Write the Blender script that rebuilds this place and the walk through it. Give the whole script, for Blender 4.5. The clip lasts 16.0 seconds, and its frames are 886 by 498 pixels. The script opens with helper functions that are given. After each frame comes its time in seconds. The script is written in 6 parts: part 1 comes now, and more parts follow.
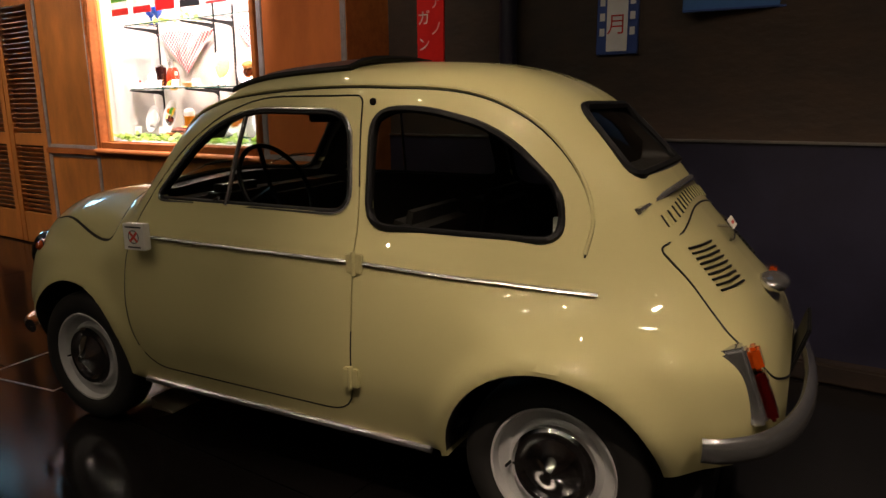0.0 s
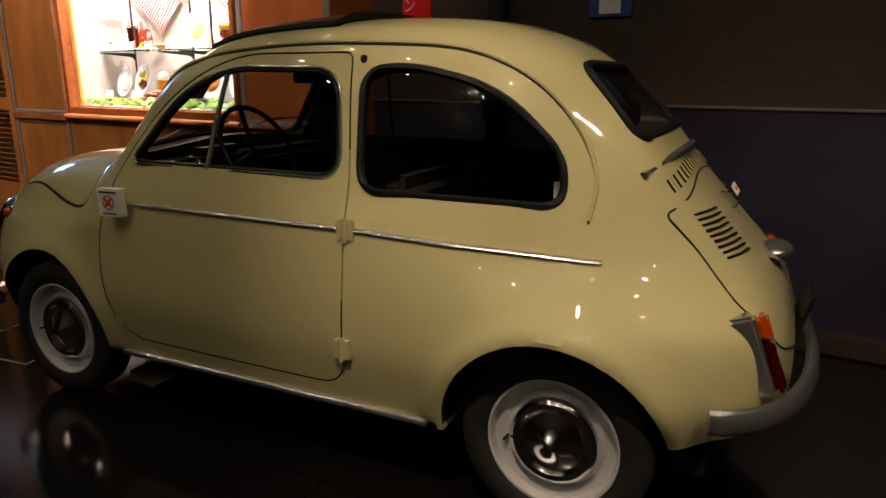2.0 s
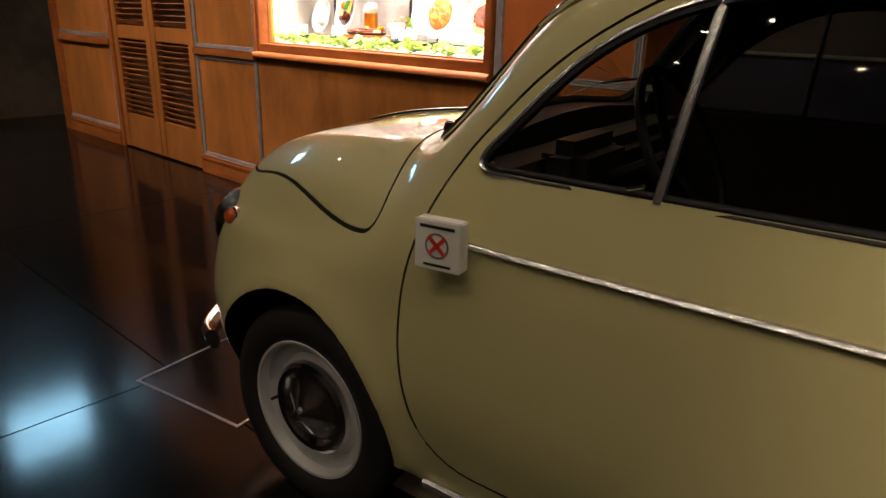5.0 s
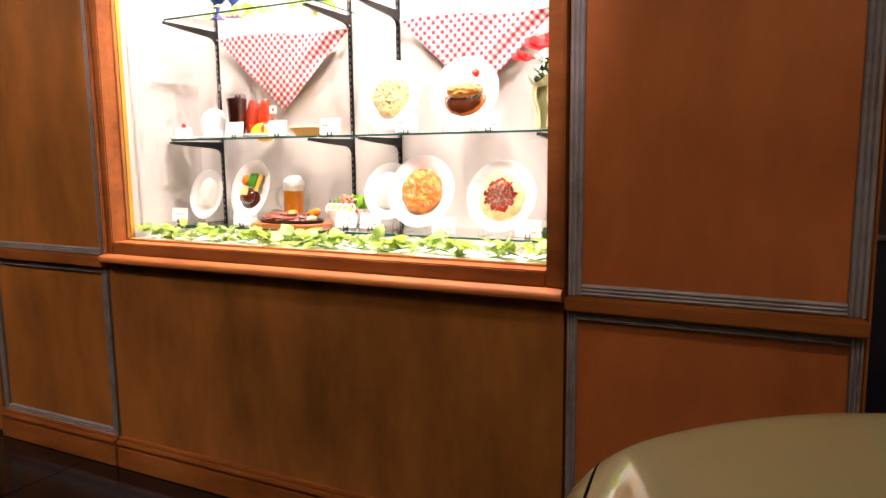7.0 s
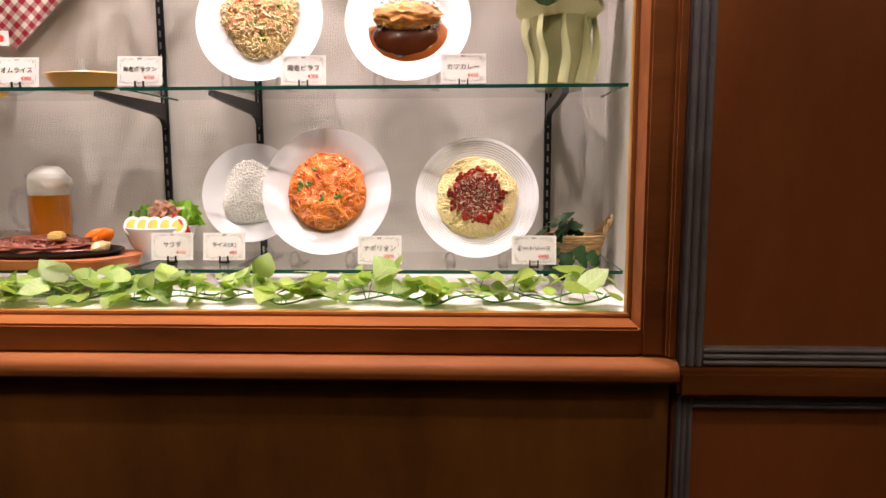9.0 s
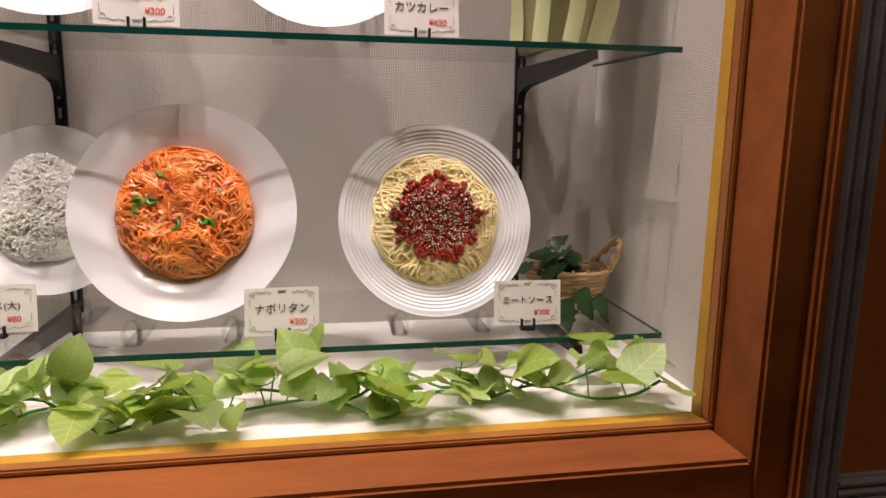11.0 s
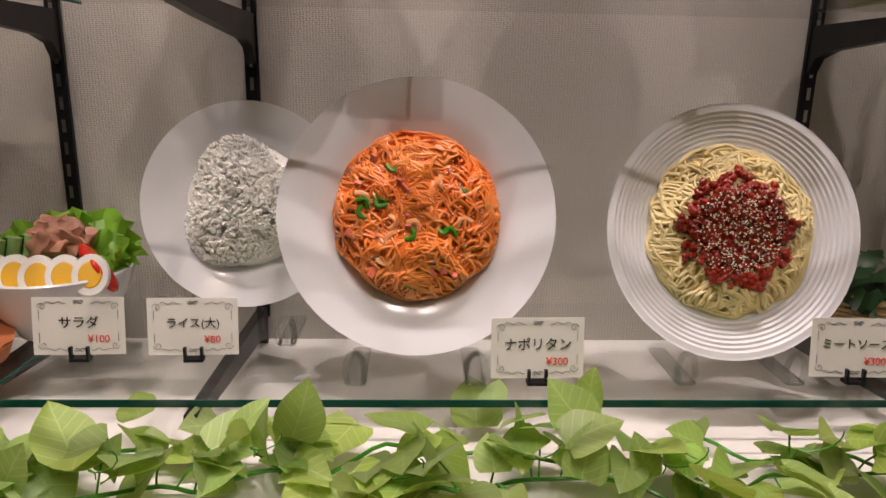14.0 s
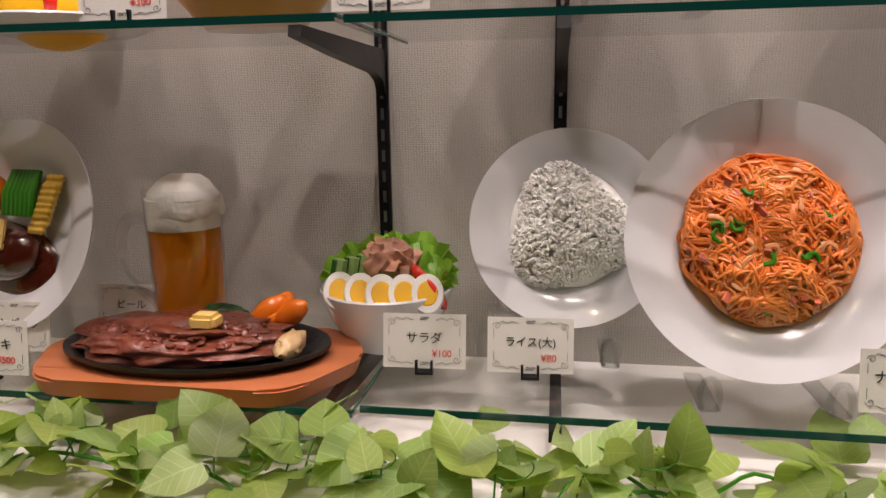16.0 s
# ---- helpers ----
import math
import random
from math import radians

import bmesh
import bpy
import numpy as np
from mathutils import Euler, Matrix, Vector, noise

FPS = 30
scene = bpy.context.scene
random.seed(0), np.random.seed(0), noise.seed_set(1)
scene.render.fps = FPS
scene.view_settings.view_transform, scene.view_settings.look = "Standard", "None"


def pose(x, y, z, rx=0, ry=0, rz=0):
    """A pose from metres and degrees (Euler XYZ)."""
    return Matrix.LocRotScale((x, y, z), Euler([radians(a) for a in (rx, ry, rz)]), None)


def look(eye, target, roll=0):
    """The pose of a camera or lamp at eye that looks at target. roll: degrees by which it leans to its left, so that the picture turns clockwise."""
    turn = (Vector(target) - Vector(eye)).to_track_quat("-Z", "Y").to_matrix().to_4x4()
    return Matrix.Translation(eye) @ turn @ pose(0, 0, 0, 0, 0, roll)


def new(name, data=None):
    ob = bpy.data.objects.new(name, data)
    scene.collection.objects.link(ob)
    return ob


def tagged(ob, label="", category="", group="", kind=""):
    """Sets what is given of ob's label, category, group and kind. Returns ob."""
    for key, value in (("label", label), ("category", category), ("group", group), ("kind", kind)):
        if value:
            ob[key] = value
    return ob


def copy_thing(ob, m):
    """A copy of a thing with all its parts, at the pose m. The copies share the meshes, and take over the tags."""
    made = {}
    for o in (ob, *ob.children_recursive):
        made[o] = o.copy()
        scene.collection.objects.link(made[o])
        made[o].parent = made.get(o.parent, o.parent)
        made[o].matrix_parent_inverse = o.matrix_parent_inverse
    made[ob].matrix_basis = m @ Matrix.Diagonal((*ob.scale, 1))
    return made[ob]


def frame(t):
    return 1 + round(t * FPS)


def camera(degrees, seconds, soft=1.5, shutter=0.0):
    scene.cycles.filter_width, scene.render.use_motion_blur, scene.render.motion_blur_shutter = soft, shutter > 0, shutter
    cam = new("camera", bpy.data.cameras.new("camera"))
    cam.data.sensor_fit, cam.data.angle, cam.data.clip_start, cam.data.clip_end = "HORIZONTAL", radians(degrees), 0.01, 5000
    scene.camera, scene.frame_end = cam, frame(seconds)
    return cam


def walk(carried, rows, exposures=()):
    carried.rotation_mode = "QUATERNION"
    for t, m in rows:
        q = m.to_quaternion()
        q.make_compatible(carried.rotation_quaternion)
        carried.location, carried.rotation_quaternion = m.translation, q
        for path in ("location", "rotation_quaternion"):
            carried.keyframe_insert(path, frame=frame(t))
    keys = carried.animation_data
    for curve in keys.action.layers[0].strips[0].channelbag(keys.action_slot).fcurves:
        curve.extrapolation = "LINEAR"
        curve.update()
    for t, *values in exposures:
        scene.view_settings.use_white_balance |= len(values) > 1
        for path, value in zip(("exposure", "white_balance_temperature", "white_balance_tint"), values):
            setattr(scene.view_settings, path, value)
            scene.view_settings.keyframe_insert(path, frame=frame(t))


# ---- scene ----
cam = camera(65.6, 16.0)
PATH = [
    (0, (3.302, -2.895, 1.177), (2.2, -1.278, 0.765), -0.5),
    (0.5, (3.297, -2.893, 1.171), (2.208, -1.282, 0.705), -0.1),
    (1, (3.291, -2.903, 1.176), (2.213, -1.287, 0.701), -0.5),
    (1.5, (3.22, -2.855, 1.158), (2.177, -1.209, 0.71), -0.1),
    (2, (3.217, -2.856, 1.145), (2.18, -1.218, 0.653), -0.0),
    (2.5, (3.283, -2.92, 1.166), (2.245, -1.274, 0.702), -0.6),
    (3, (3.205, -2.889, 1.134), (2.114, -1.314, 0.56), 1.2),
    (3.5, (2.975, -2.739, 1.139), (1.693, -1.34, 0.507), 0.8),
    (3.7, (2.875, -2.711, 1.137), (1.545, -1.383, 0.455), 0.4),
    (5.8, (1.329, -2.17, 1.129), (0.153, -0.637, 0.612), 0.3),
    (6, (1.195, -2.101, 1.14), (0.04, -0.524, 0.722), -0.7),
    (6.5, (0.851, -1.915, 1.185), (-0.256, -0.303, 0.763), -0.2),
    (6.8, (0.655, -1.85, 1.218), (-0.305, -0.111, 0.94), -0.9),
    (7, (0.522, -1.797, 1.235), (-0.358, -0.021, 0.966), -0.6),
    (7.2, (0.398, -1.74, 1.225), (-0.415, 0.04, 0.946), 0.1),
    (7.5, (0.216, -1.633, 1.198), (-0.523, 0.211, 0.965), 0.2),
    (8, (0.016, -1.419, 1.221), (-0.541, 0.477, 0.91), 0.6),
    (8.5, (-0.182, -1.251, 1.198), (-0.401, 0.718, 0.925), 0.6),
    (9, (-0.313, -1.048, 1.173), (-0.395, 0.934, 0.92), -0.2),
    (9.5, (-0.39, -0.861, 1.191), (-0.226, 1.107, 0.878), -0.1),
    (9.7, (-0.419, -0.805, 1.2), (-0.141, 1.147, 0.865), -0.9),
    (11.8, (-0.445, -0.447, 1.235), (-0.09, 1.482, 0.845), 1.0),
    (12, (-0.44, -0.435, 1.24), (-0.127, 1.498, 0.833), 0.4),
    (12.5, (-0.446, -0.407, 1.228), (-0.222, 1.544, 0.85), 0.5),
    (13, (-0.492, -0.375, 1.238), (-0.297, 1.566, 0.801), 0.4),
    (13.5, (-0.539, -0.336, 1.248), (-0.333, 1.59, 0.75), 1.1),
    (14, (-0.598, -0.32, 1.24), (-0.519, 1.617, 0.751), 1.1),
    (14.5, (-0.66, -0.317, 1.229), (-0.674, 1.626, 0.755), 1.5),
    (15, (-0.711, -0.311, 1.246), (-0.776, 1.619, 0.725), 0.5),
    (15.5, (-0.754, -0.322, 1.246), (-0.937, 1.614, 0.779), -0.2),
    (16, (-0.787, -0.344, 1.239), (-1.106, 1.586, 0.824), -0.8),
]
EXPOSURES = [(0, 1.25), (3.7, 1.25), (5.8, 1.72), (6.5, 1.33), (7.0, 0.88), (7.5, 0.22), (8.0, -0.02), (9.0, -0.3), (9.7, -0.6), (11.8, -1.05), (13.5, -1.26), (15.0, -1.34), (16.0, -1.28)]
walk(cam, [(t, look(eye, target, roll)) for t, eye, target, roll in PATH], EXPOSURES)

# ---- world and light ----
world = bpy.data.worlds.new("night_indoors")
world.use_nodes = True
world.node_tree.nodes["Background"].inputs[0].default_value = (0.02, 0.018, 0.016, 1)
world.node_tree.nodes["Background"].inputs[1].default_value = 0.3
scene.world = world

CEIL = 4.1
SPOTS = [  # hall ceiling spotlights: place, target, watts, cone
    ((3.1, -3.4, 4.0), (2.95, -0.95, 0.5), 136, 42),
    ((0.9, -3.6, 4.0), (0.2, -1.9, 0.0), 10, 60),
    ((-1.2, -3.0, 4.0), (-1.2, 0.0, 1.2), 62, 50),
    ((-3.4, -2.6, 4.0), (-3.2, 0.0, 0.9), 225, 66),
    ((1.2, -1.8, 4.0), (0.4, 0.0, 1.7), 74, 42),
    ((4.8, -2.2, 4.0), (3.2, -0.8, 0.5), 55, 60),
    ((-1.5, -1.45, 4.0), (-1.42, 0.3, 1.45), 225, 24),
    ((-0.82, -1.45, 4.0), (-0.86, 0.3, 1.45), 215, 24),
    ((-0.12, -1.45, 4.0), (-0.36, 0.3, 1.45), 235, 22),
]

MORE_LAMPS = [(3.6, -4.6, 4.0), (2.2, -5.0, 4.0), (0.4, -5.2, 4.0), (-1.6, -4.6, 4.0), (1.9, -2.6, 4.0), (4.0, -1.2, 4.0), (3.75, -4.5, 4.0), (2.35, -4.9, 4.0), (2.5, -5.05, 4.0), (0.55, -5.1, 4.0), (1.5, -4.2, 4.0), (1.62, -4.15, 4.0), (1.2, -3.2, 4.0), (3.0, -5.8, 4.0), (4.6, -5.4, 4.0), (4.75, -5.3, 4.0), (-0.6, -3.9, 4.0), (0.0, -6.2, 4.0), (1.8, -6.3, 4.0), (5.4, -2.4, 4.0), (-0.4, -2.2, 4.0), (5.6, -3.8, 4.0), (-2.4, -4.0, 4.0), (3.2, -0.3, 4.0), (-1.5, -1.6, 4.0), (-1.38, -1.55, 4.0), (0.9, -1.3, 4.0), (0.2, -2.9, 4.0), (0.32, -2.85, 4.0), (2.6, -1.7, 4.0), (2.3, -3.7, 4.0), (-2.2, -2.7, 4.0), (-0.9, -5.6, 4.0), (3.4, -2.6, 4.0), (3.52, -2.7, 4.0), (-3.4, -1.4, 4.0), (1.0, -4.9, 4.0), (-0.2, -0.9, 4.0)]


def spot(place, target, watts, cone, colour=(1.0, 0.77, 0.57), size=0.04):
    data = bpy.data.lights.new("spotlight", "SPOT")
    data.energy, data.spot_size, data.spot_blend, data.shadow_soft_size, data.color = watts, radians(cone), 0.7, size, colour
    ob = new("spotlight", data)
    ob.matrix_world = look(place, target)
    return ob


for place, target, watts, cone in SPOTS:  # the narrow ones, on the display window, are whiter
    spot(place, target, watts, cone, (1.0, 0.82, 0.78) if cone < 30 else (1.0, 0.77, 0.57))
# display case: two rows of small lamps under its top, aimed down and back
for k, watts in enumerate((82, 74, 66, 120)):
    spot((-1.6 + 0.47 * k, 0.115, 2.74), (-1.58 + 0.46 * k, 0.36, 1.0), watts, 110, (1.0, 0.82, 0.82), 0.008)
tube = bpy.data.lights.new("case_tube", "AREA")
tube.shape, tube.size, tube.size_y, tube.energy, tube.color = "RECTANGLE", 1.6, 0.05, 12, (1.0, 0.82, 0.82)
new("case_tube", tube).matrix_world = look((-0.92, 0.13, 2.76), (-0.92, 0.2, 0.0))

# ---- materials ----
def material(name, base, rough=0.5, metal=0.0, vary=0.0, scale=8.0, bump=0.0, bump_scale=60.0, coat=0.0, grain=None, spec=0.5, second=None, sheen=0.0, random=0.0):
    """Procedural surface: base colour, two scales of noise variation, bump, optional stretched grain."""
    m = bpy.data.materials.new(name)
    m.use_nodes = True
    nt = m.node_tree
    b = nt.nodes["Principled BSDF"]
    b.inputs["Base Color"].default_value = (*base, 1)
    b.inputs["Roughness"].default_value, b.inputs["Metallic"].default_value = rough, metal
    b.inputs["Coat Weight"].default_value, b.inputs["Specular IOR Level"].default_value = coat, spec
    b.inputs["Coat Roughness"].default_value = 0.015
    if not (vary or bump or random):
        return m
    tc = nt.nodes.new("ShaderNodeTexCoord")
    mp = nt.nodes.new("ShaderNodeMapping")
    mp.inputs["Scale"].default_value = grain or (1, 1, 1)
    nt.links.new(tc.outputs["Object"], mp.inputs[0])
    if vary:
        n1 = nt.nodes.new("ShaderNodeTexNoise")
        n1.inputs["Scale"].default_value, n1.inputs["Detail"].default_value, n1.inputs["Roughness"].default_value = scale, 8, 0.65
        n2 = nt.nodes.new("ShaderNodeTexNoise")
        n2.inputs["Scale"].default_value, n2.inputs["Detail"].default_value = scale * 0.17, 3
        nt.links.new(mp.outputs[0], n1.inputs[0])
        nt.links.new(tc.outputs["Object"], n2.inputs[0])
        add = nt.nodes.new("ShaderNodeMath")
        add.operation = "ADD"
        nt.links.new(n1.outputs[0], add.inputs[0])
        nt.links.new(n2.outputs[0], add.inputs[1])
        ramp = nt.nodes.new("ShaderNodeMapRange")
        ramp.inputs[1].default_value, ramp.inputs[2].default_value = 0.7, 1.3
        nt.links.new(add.outputs[0], ramp.inputs[0])
        mix = nt.nodes.new("ShaderNodeMix")
        mix.data_type = "RGBA"
        dark = second or tuple(c * (1 - vary) for c in base)
        mix.inputs[6].default_value, mix.inputs[7].default_value = (*dark, 1), (*(min(1, c * (1 + vary * 0.4)) for c in base), 1)
        nt.links.new(ramp.outputs[0], mix.inputs[0])
        last = mix.outputs[2]
        if random:
            info = nt.nodes.new("ShaderNodeObjectInfo")
            hsv = nt.nodes.new("ShaderNodeHueSaturation")
            mr = nt.nodes.new("ShaderNodeMapRange")
            mr.inputs[3].default_value, mr.inputs[4].default_value = 1 - random, 1 + random
            nt.links.new(info.outputs["Random"], mr.inputs[0])
            nt.links.new(mr.outputs[0], hsv.inputs["Value"])
            nt.links.new(last, hsv.inputs["Color"])
            last = hsv.outputs[0]
        nt.links.new(last, b.inputs["Base Color"])
        rr = nt.nodes.new("ShaderNodeMapRange")
        rr.inputs[3].default_value, rr.inputs[4].default_value = max(0.02, rough - 0.08), min(1, rough + 0.08)
        nt.links.new(n1.outputs[0], rr.inputs[0])
        nt.links.new(rr.outputs[0], b.inputs["Roughness"])
    if bump:
        nb = nt.nodes.new("ShaderNodeTexNoise")
        nb.inputs["Scale"].default_value, nb.inputs["Detail"].default_value = bump_scale, 4
        nt.links.new(mp.outputs[0], nb.inputs[0])
        bp = nt.nodes.new("ShaderNodeBump")
        bp.inputs["Strength"].default_value, bp.inputs["Distance"].default_value = bump, 0.003
        nt.links.new(nb.outputs[0], bp.inputs["Height"])
        nt.links.new(bp.outputs[0], b.inputs["Normal"])
    return m


def clear(name, tint=(1, 1, 1), ior=1.45, edge=None, rough=0.0):
    """Thin clear glass: transparent, with mirror gloss that grows at grazing angles."""
    m = bpy.data.materials.new(name)
    m.use_nodes = True
    nt = m.node_tree
    nt.nodes.remove(nt.nodes["Principled BSDF"])
    tr = nt.nodes.new("ShaderNodeBsdfTransparent")
    tr.inputs[0].default_value = (*tint, 1)
    gl = nt.nodes.new("ShaderNodeBsdfGlossy")
    gl.inputs["Roughness"].default_value = rough
    lw = nt.nodes.new("ShaderNodeLayerWeight")
    lw.inputs[0].default_value = 0.5
    pw = nt.nodes.new("ShaderNodeMath")
    pw.operation, pw.inputs[1].default_value = "POWER", 4.5
    nt.links.new(lw.outputs["Facing"], pw.inputs[0])
    fr = nt.nodes.new("ShaderNodeMapRange")
    fr.inputs[3].default_value, fr.inputs[4].default_value = ((ior - 1) / (ior + 1)) ** 2, 0.9
    nt.links.new(pw.outputs[0], fr.inputs[0])
    mix = nt.nodes.new("ShaderNodeMixShader")
    nt.links.new(fr.outputs[0], mix.inputs[0])
    nt.links.new(tr.outputs[0], mix.inputs[1])
    nt.links.new(gl.outputs[0], mix.inputs[2])
    nt.links.new(mix.outputs[0], nt.nodes["Material Output"].inputs[0])
    return m


def glow(name, colour, strength):
    m = bpy.data.materials.new(name)
    m.use_nodes = True
    b = m.node_tree.nodes["Principled BSDF"]
    b.inputs["Base Color"].default_value = (*colour, 1)
    b.inputs["Emission Color"].default_value, b.inputs["Emission Strength"].default_value = (*colour, 1), strength
    return m


def checked(name):
    """Red and white gingham: stripes both ways, half tone where one stripe crosses white."""
    m = material(name, (0.8, 0.76, 0.72), 0.85, bump=0.3, bump_scale=400)
    nt = m.node_tree
    tc = nt.nodes.new("ShaderNodeTexCoord")
    sep = nt.nodes.new("ShaderNodeSeparateXYZ")
    nt.links.new(tc.outputs["UV"], sep.inputs[0])
    waves = []
    for axis in (0, 1):
        mul = nt.nodes.new("ShaderNodeMath")
        mul.operation = "MULTIPLY"
        mul.inputs[1].default_value = 42.0
        nt.links.new(sep.outputs[axis], mul.inputs[0])
        fra = nt.nodes.new("ShaderNodeMath")
        fra.operation = "FRACT"
        nt.links.new(mul.outputs[0], fra.inputs[0])
        gt = nt.nodes.new("ShaderNodeMath")
        gt.operation = "GREATER_THAN"
        gt.inputs[1].default_value = 0.5
        nt.links.new(fra.outputs[0], gt.inputs[0])
        waves.append(gt)
    add = nt.nodes.new("ShaderNodeMath")
    add.operation = "ADD"
    nt.links.new(waves[0].outputs[0], add.inputs[0])
    nt.links.new(waves[1].outputs[0], add.inputs[1])
    half = nt.nodes.new("ShaderNodeMath")
    half.operation = "MULTIPLY"
    half.inputs[1].default_value = 0.66
    half.use_clamp = True
    nt.links.new(add.outputs[0], half.inputs[0])
    mix = nt.nodes.new("ShaderNodeMix")
    mix.data_type = "RGBA"
    mix.inputs[6].default_value, mix.inputs[7].default_value = (0.8, 0.76, 0.72, 1), (0.38, 0.015, 0.035, 1)
    nt.links.new(half.outputs[0], mix.inputs[0])
    nt.links.new(mix.outputs[2], nt.nodes["Principled BSDF"].inputs["Base Color"])
    return m


def woven(name, base):
    """Off-white woven wallpaper: fine cross ribs in relief."""
    m = material(name, base, 0.8, vary=0.06, scale=3)
    nt = m.node_tree
    tc = nt.nodes.new("ShaderNodeTexCoord")
    w = []
    for axis, s in (("Z", 150.0), ("X", 90.0), ("Y", 90.0)):
        n = nt.nodes.new("ShaderNodeTexWave")
        n.bands_direction = axis
        n.inputs["Scale"].default_value, n.inputs["Distortion"].default_value, n.inputs["Detail"].default_value, n.inputs["Detail Scale"].default_value = s, 4.5, 3, 2.2
        nt.links.new(tc.outputs["Object"], n.inputs[0])
        w.append(n)
    add = nt.nodes.new("ShaderNodeMath")
    nt.links.new(w[0].outputs["Fac"], add.inputs[0])
    nt.links.new(w[1].outputs["Fac"], add.inputs[1])
    add2 = nt.nodes.new("ShaderNodeMath")
    nt.links.new(add.outputs[0], add2.inputs[0])
    nt.links.new(w[2].outputs["Fac"], add2.inputs[1])
    bp = nt.nodes.new("ShaderNodeBump")
    bp.inputs["Strength"].default_value, bp.inputs["Distance"].default_value = 0.4, 0.001
    nt.links.new(add2.outputs[0], bp.inputs["Height"])
    nt.links.new(bp.outputs[0], nt.nodes["Principled BSDF"].inputs["Normal"])
    return m


WOOD = material("stained_wood", (0.4, 0.147, 0.034), 0.4, vary=0.5, scale=4.2, grain=(1.3, 1.3, 0.5), bump=0.12, bump_scale=70, second=(0.17, 0.062, 0.016))
# stained wood tinted red for the redder light on the right bay
WOOD_RED = material("stained_wood_red_lit", (0.47, 0.14, 0.038), 0.4, vary=0.4, scale=3.6, grain=(1.3, 1.3, 0.5), bump=0.12, bump_scale=70, second=(0.28, 0.074, 0.022))
WOOD_DARK = material("frame_wood", (0.31, 0.1, 0.023), 0.6, spec=0.22, vary=0.5, scale=9, grain=(0.4, 2, 2), bump=0.15, bump_scale=60, second=(0.17, 0.045, 0.01))
PAINT_GREY = material("worn_grey_paint", (0.3, 0.28, 0.31), 0.5, vary=0.45, scale=14, bump=0.2, bump_scale=120, second=(0.16, 0.13, 0.135))
YELLOW = material("ochre_paint", (0.55, 0.3, 0.03), 0.5, vary=0.3, scale=15)
# plain black for hidden backings and for the shade painted behind the shutters
BLACK = material("black_backing_and_shade", (0.006, 0.005, 0.005), 0.9)
FLOOR = material("polished_dark_floor", (0.007, 0.006, 0.006), 0.13, vary=0.4, scale=2.5, bump=0.05, bump_scale=7, spec=0.34)
STEEL = material("brushed_steel", (0.45, 0.44, 0.43), 0.35, 1.0, vary=0.2, scale=20)
PLASTER = material("stained_brown_plaster", (0.034, 0.018, 0.01), 0.7, vary=0.6, scale=4.5, grain=(1, 1, 2.2), bump=1.0, bump_scale=16, second=(0.006, 0.004, 0.004))
SLATE = material("dark_blue_dado", (0.02, 0.019, 0.038), 0.38, vary=0.75, scale=3.2, bump=0.3, bump_scale=9, second=(0.004, 0.004, 0.009))
AGED = material("peeling_wall", (0.22, 0.17, 0.13), 0.85, vary=0.7, scale=2.2, bump=0.7, bump_scale=14, second=(0.05, 0.035, 0.028))
CEILING = material("black_ceiling", (0.015, 0.014, 0.014), 0.9)
PAPER = woven("woven_wallpaper", (0.5, 0.475, 0.43))
WHITE = material("white_laminate", (0.8, 0.78, 0.74), 0.5, vary=0.05, scale=5)
CHINA = material("white_china", (0.84, 0.85, 0.88), 0.16, vary=0.03, scale=6, coat=0.3)
GLASS = clear("window_glass", (0.97, 0.985, 0.97), 1.35)
SHELF_GLASS = clear("shelf_glass", (0.975, 0.985, 0.978), 1.45)
GLASS_EDGE = material("green_glass_edge", (0.008, 0.075, 0.06), 0.1)
ACRYLIC = clear("clear_acrylic", (0.965, 0.97, 0.97), 1.9)
IRON = material("black_metal", (0.02, 0.02, 0.022), 0.4, 0.6, vary=0.3, scale=30)
CARD = material("cream_card", (0.86, 0.84, 0.79), 0.6, vary=0.04, scale=20)
INK = material("black_ink", (0.012, 0.012, 0.016), 0.6)
REDINK = material("red_ink", (0.75, 0.06, 0.04), 0.6)
GREYINK = material("grey_ink", (0.16, 0.16, 0.17), 0.6)
GINGHAM = checked("gingham_cloth")
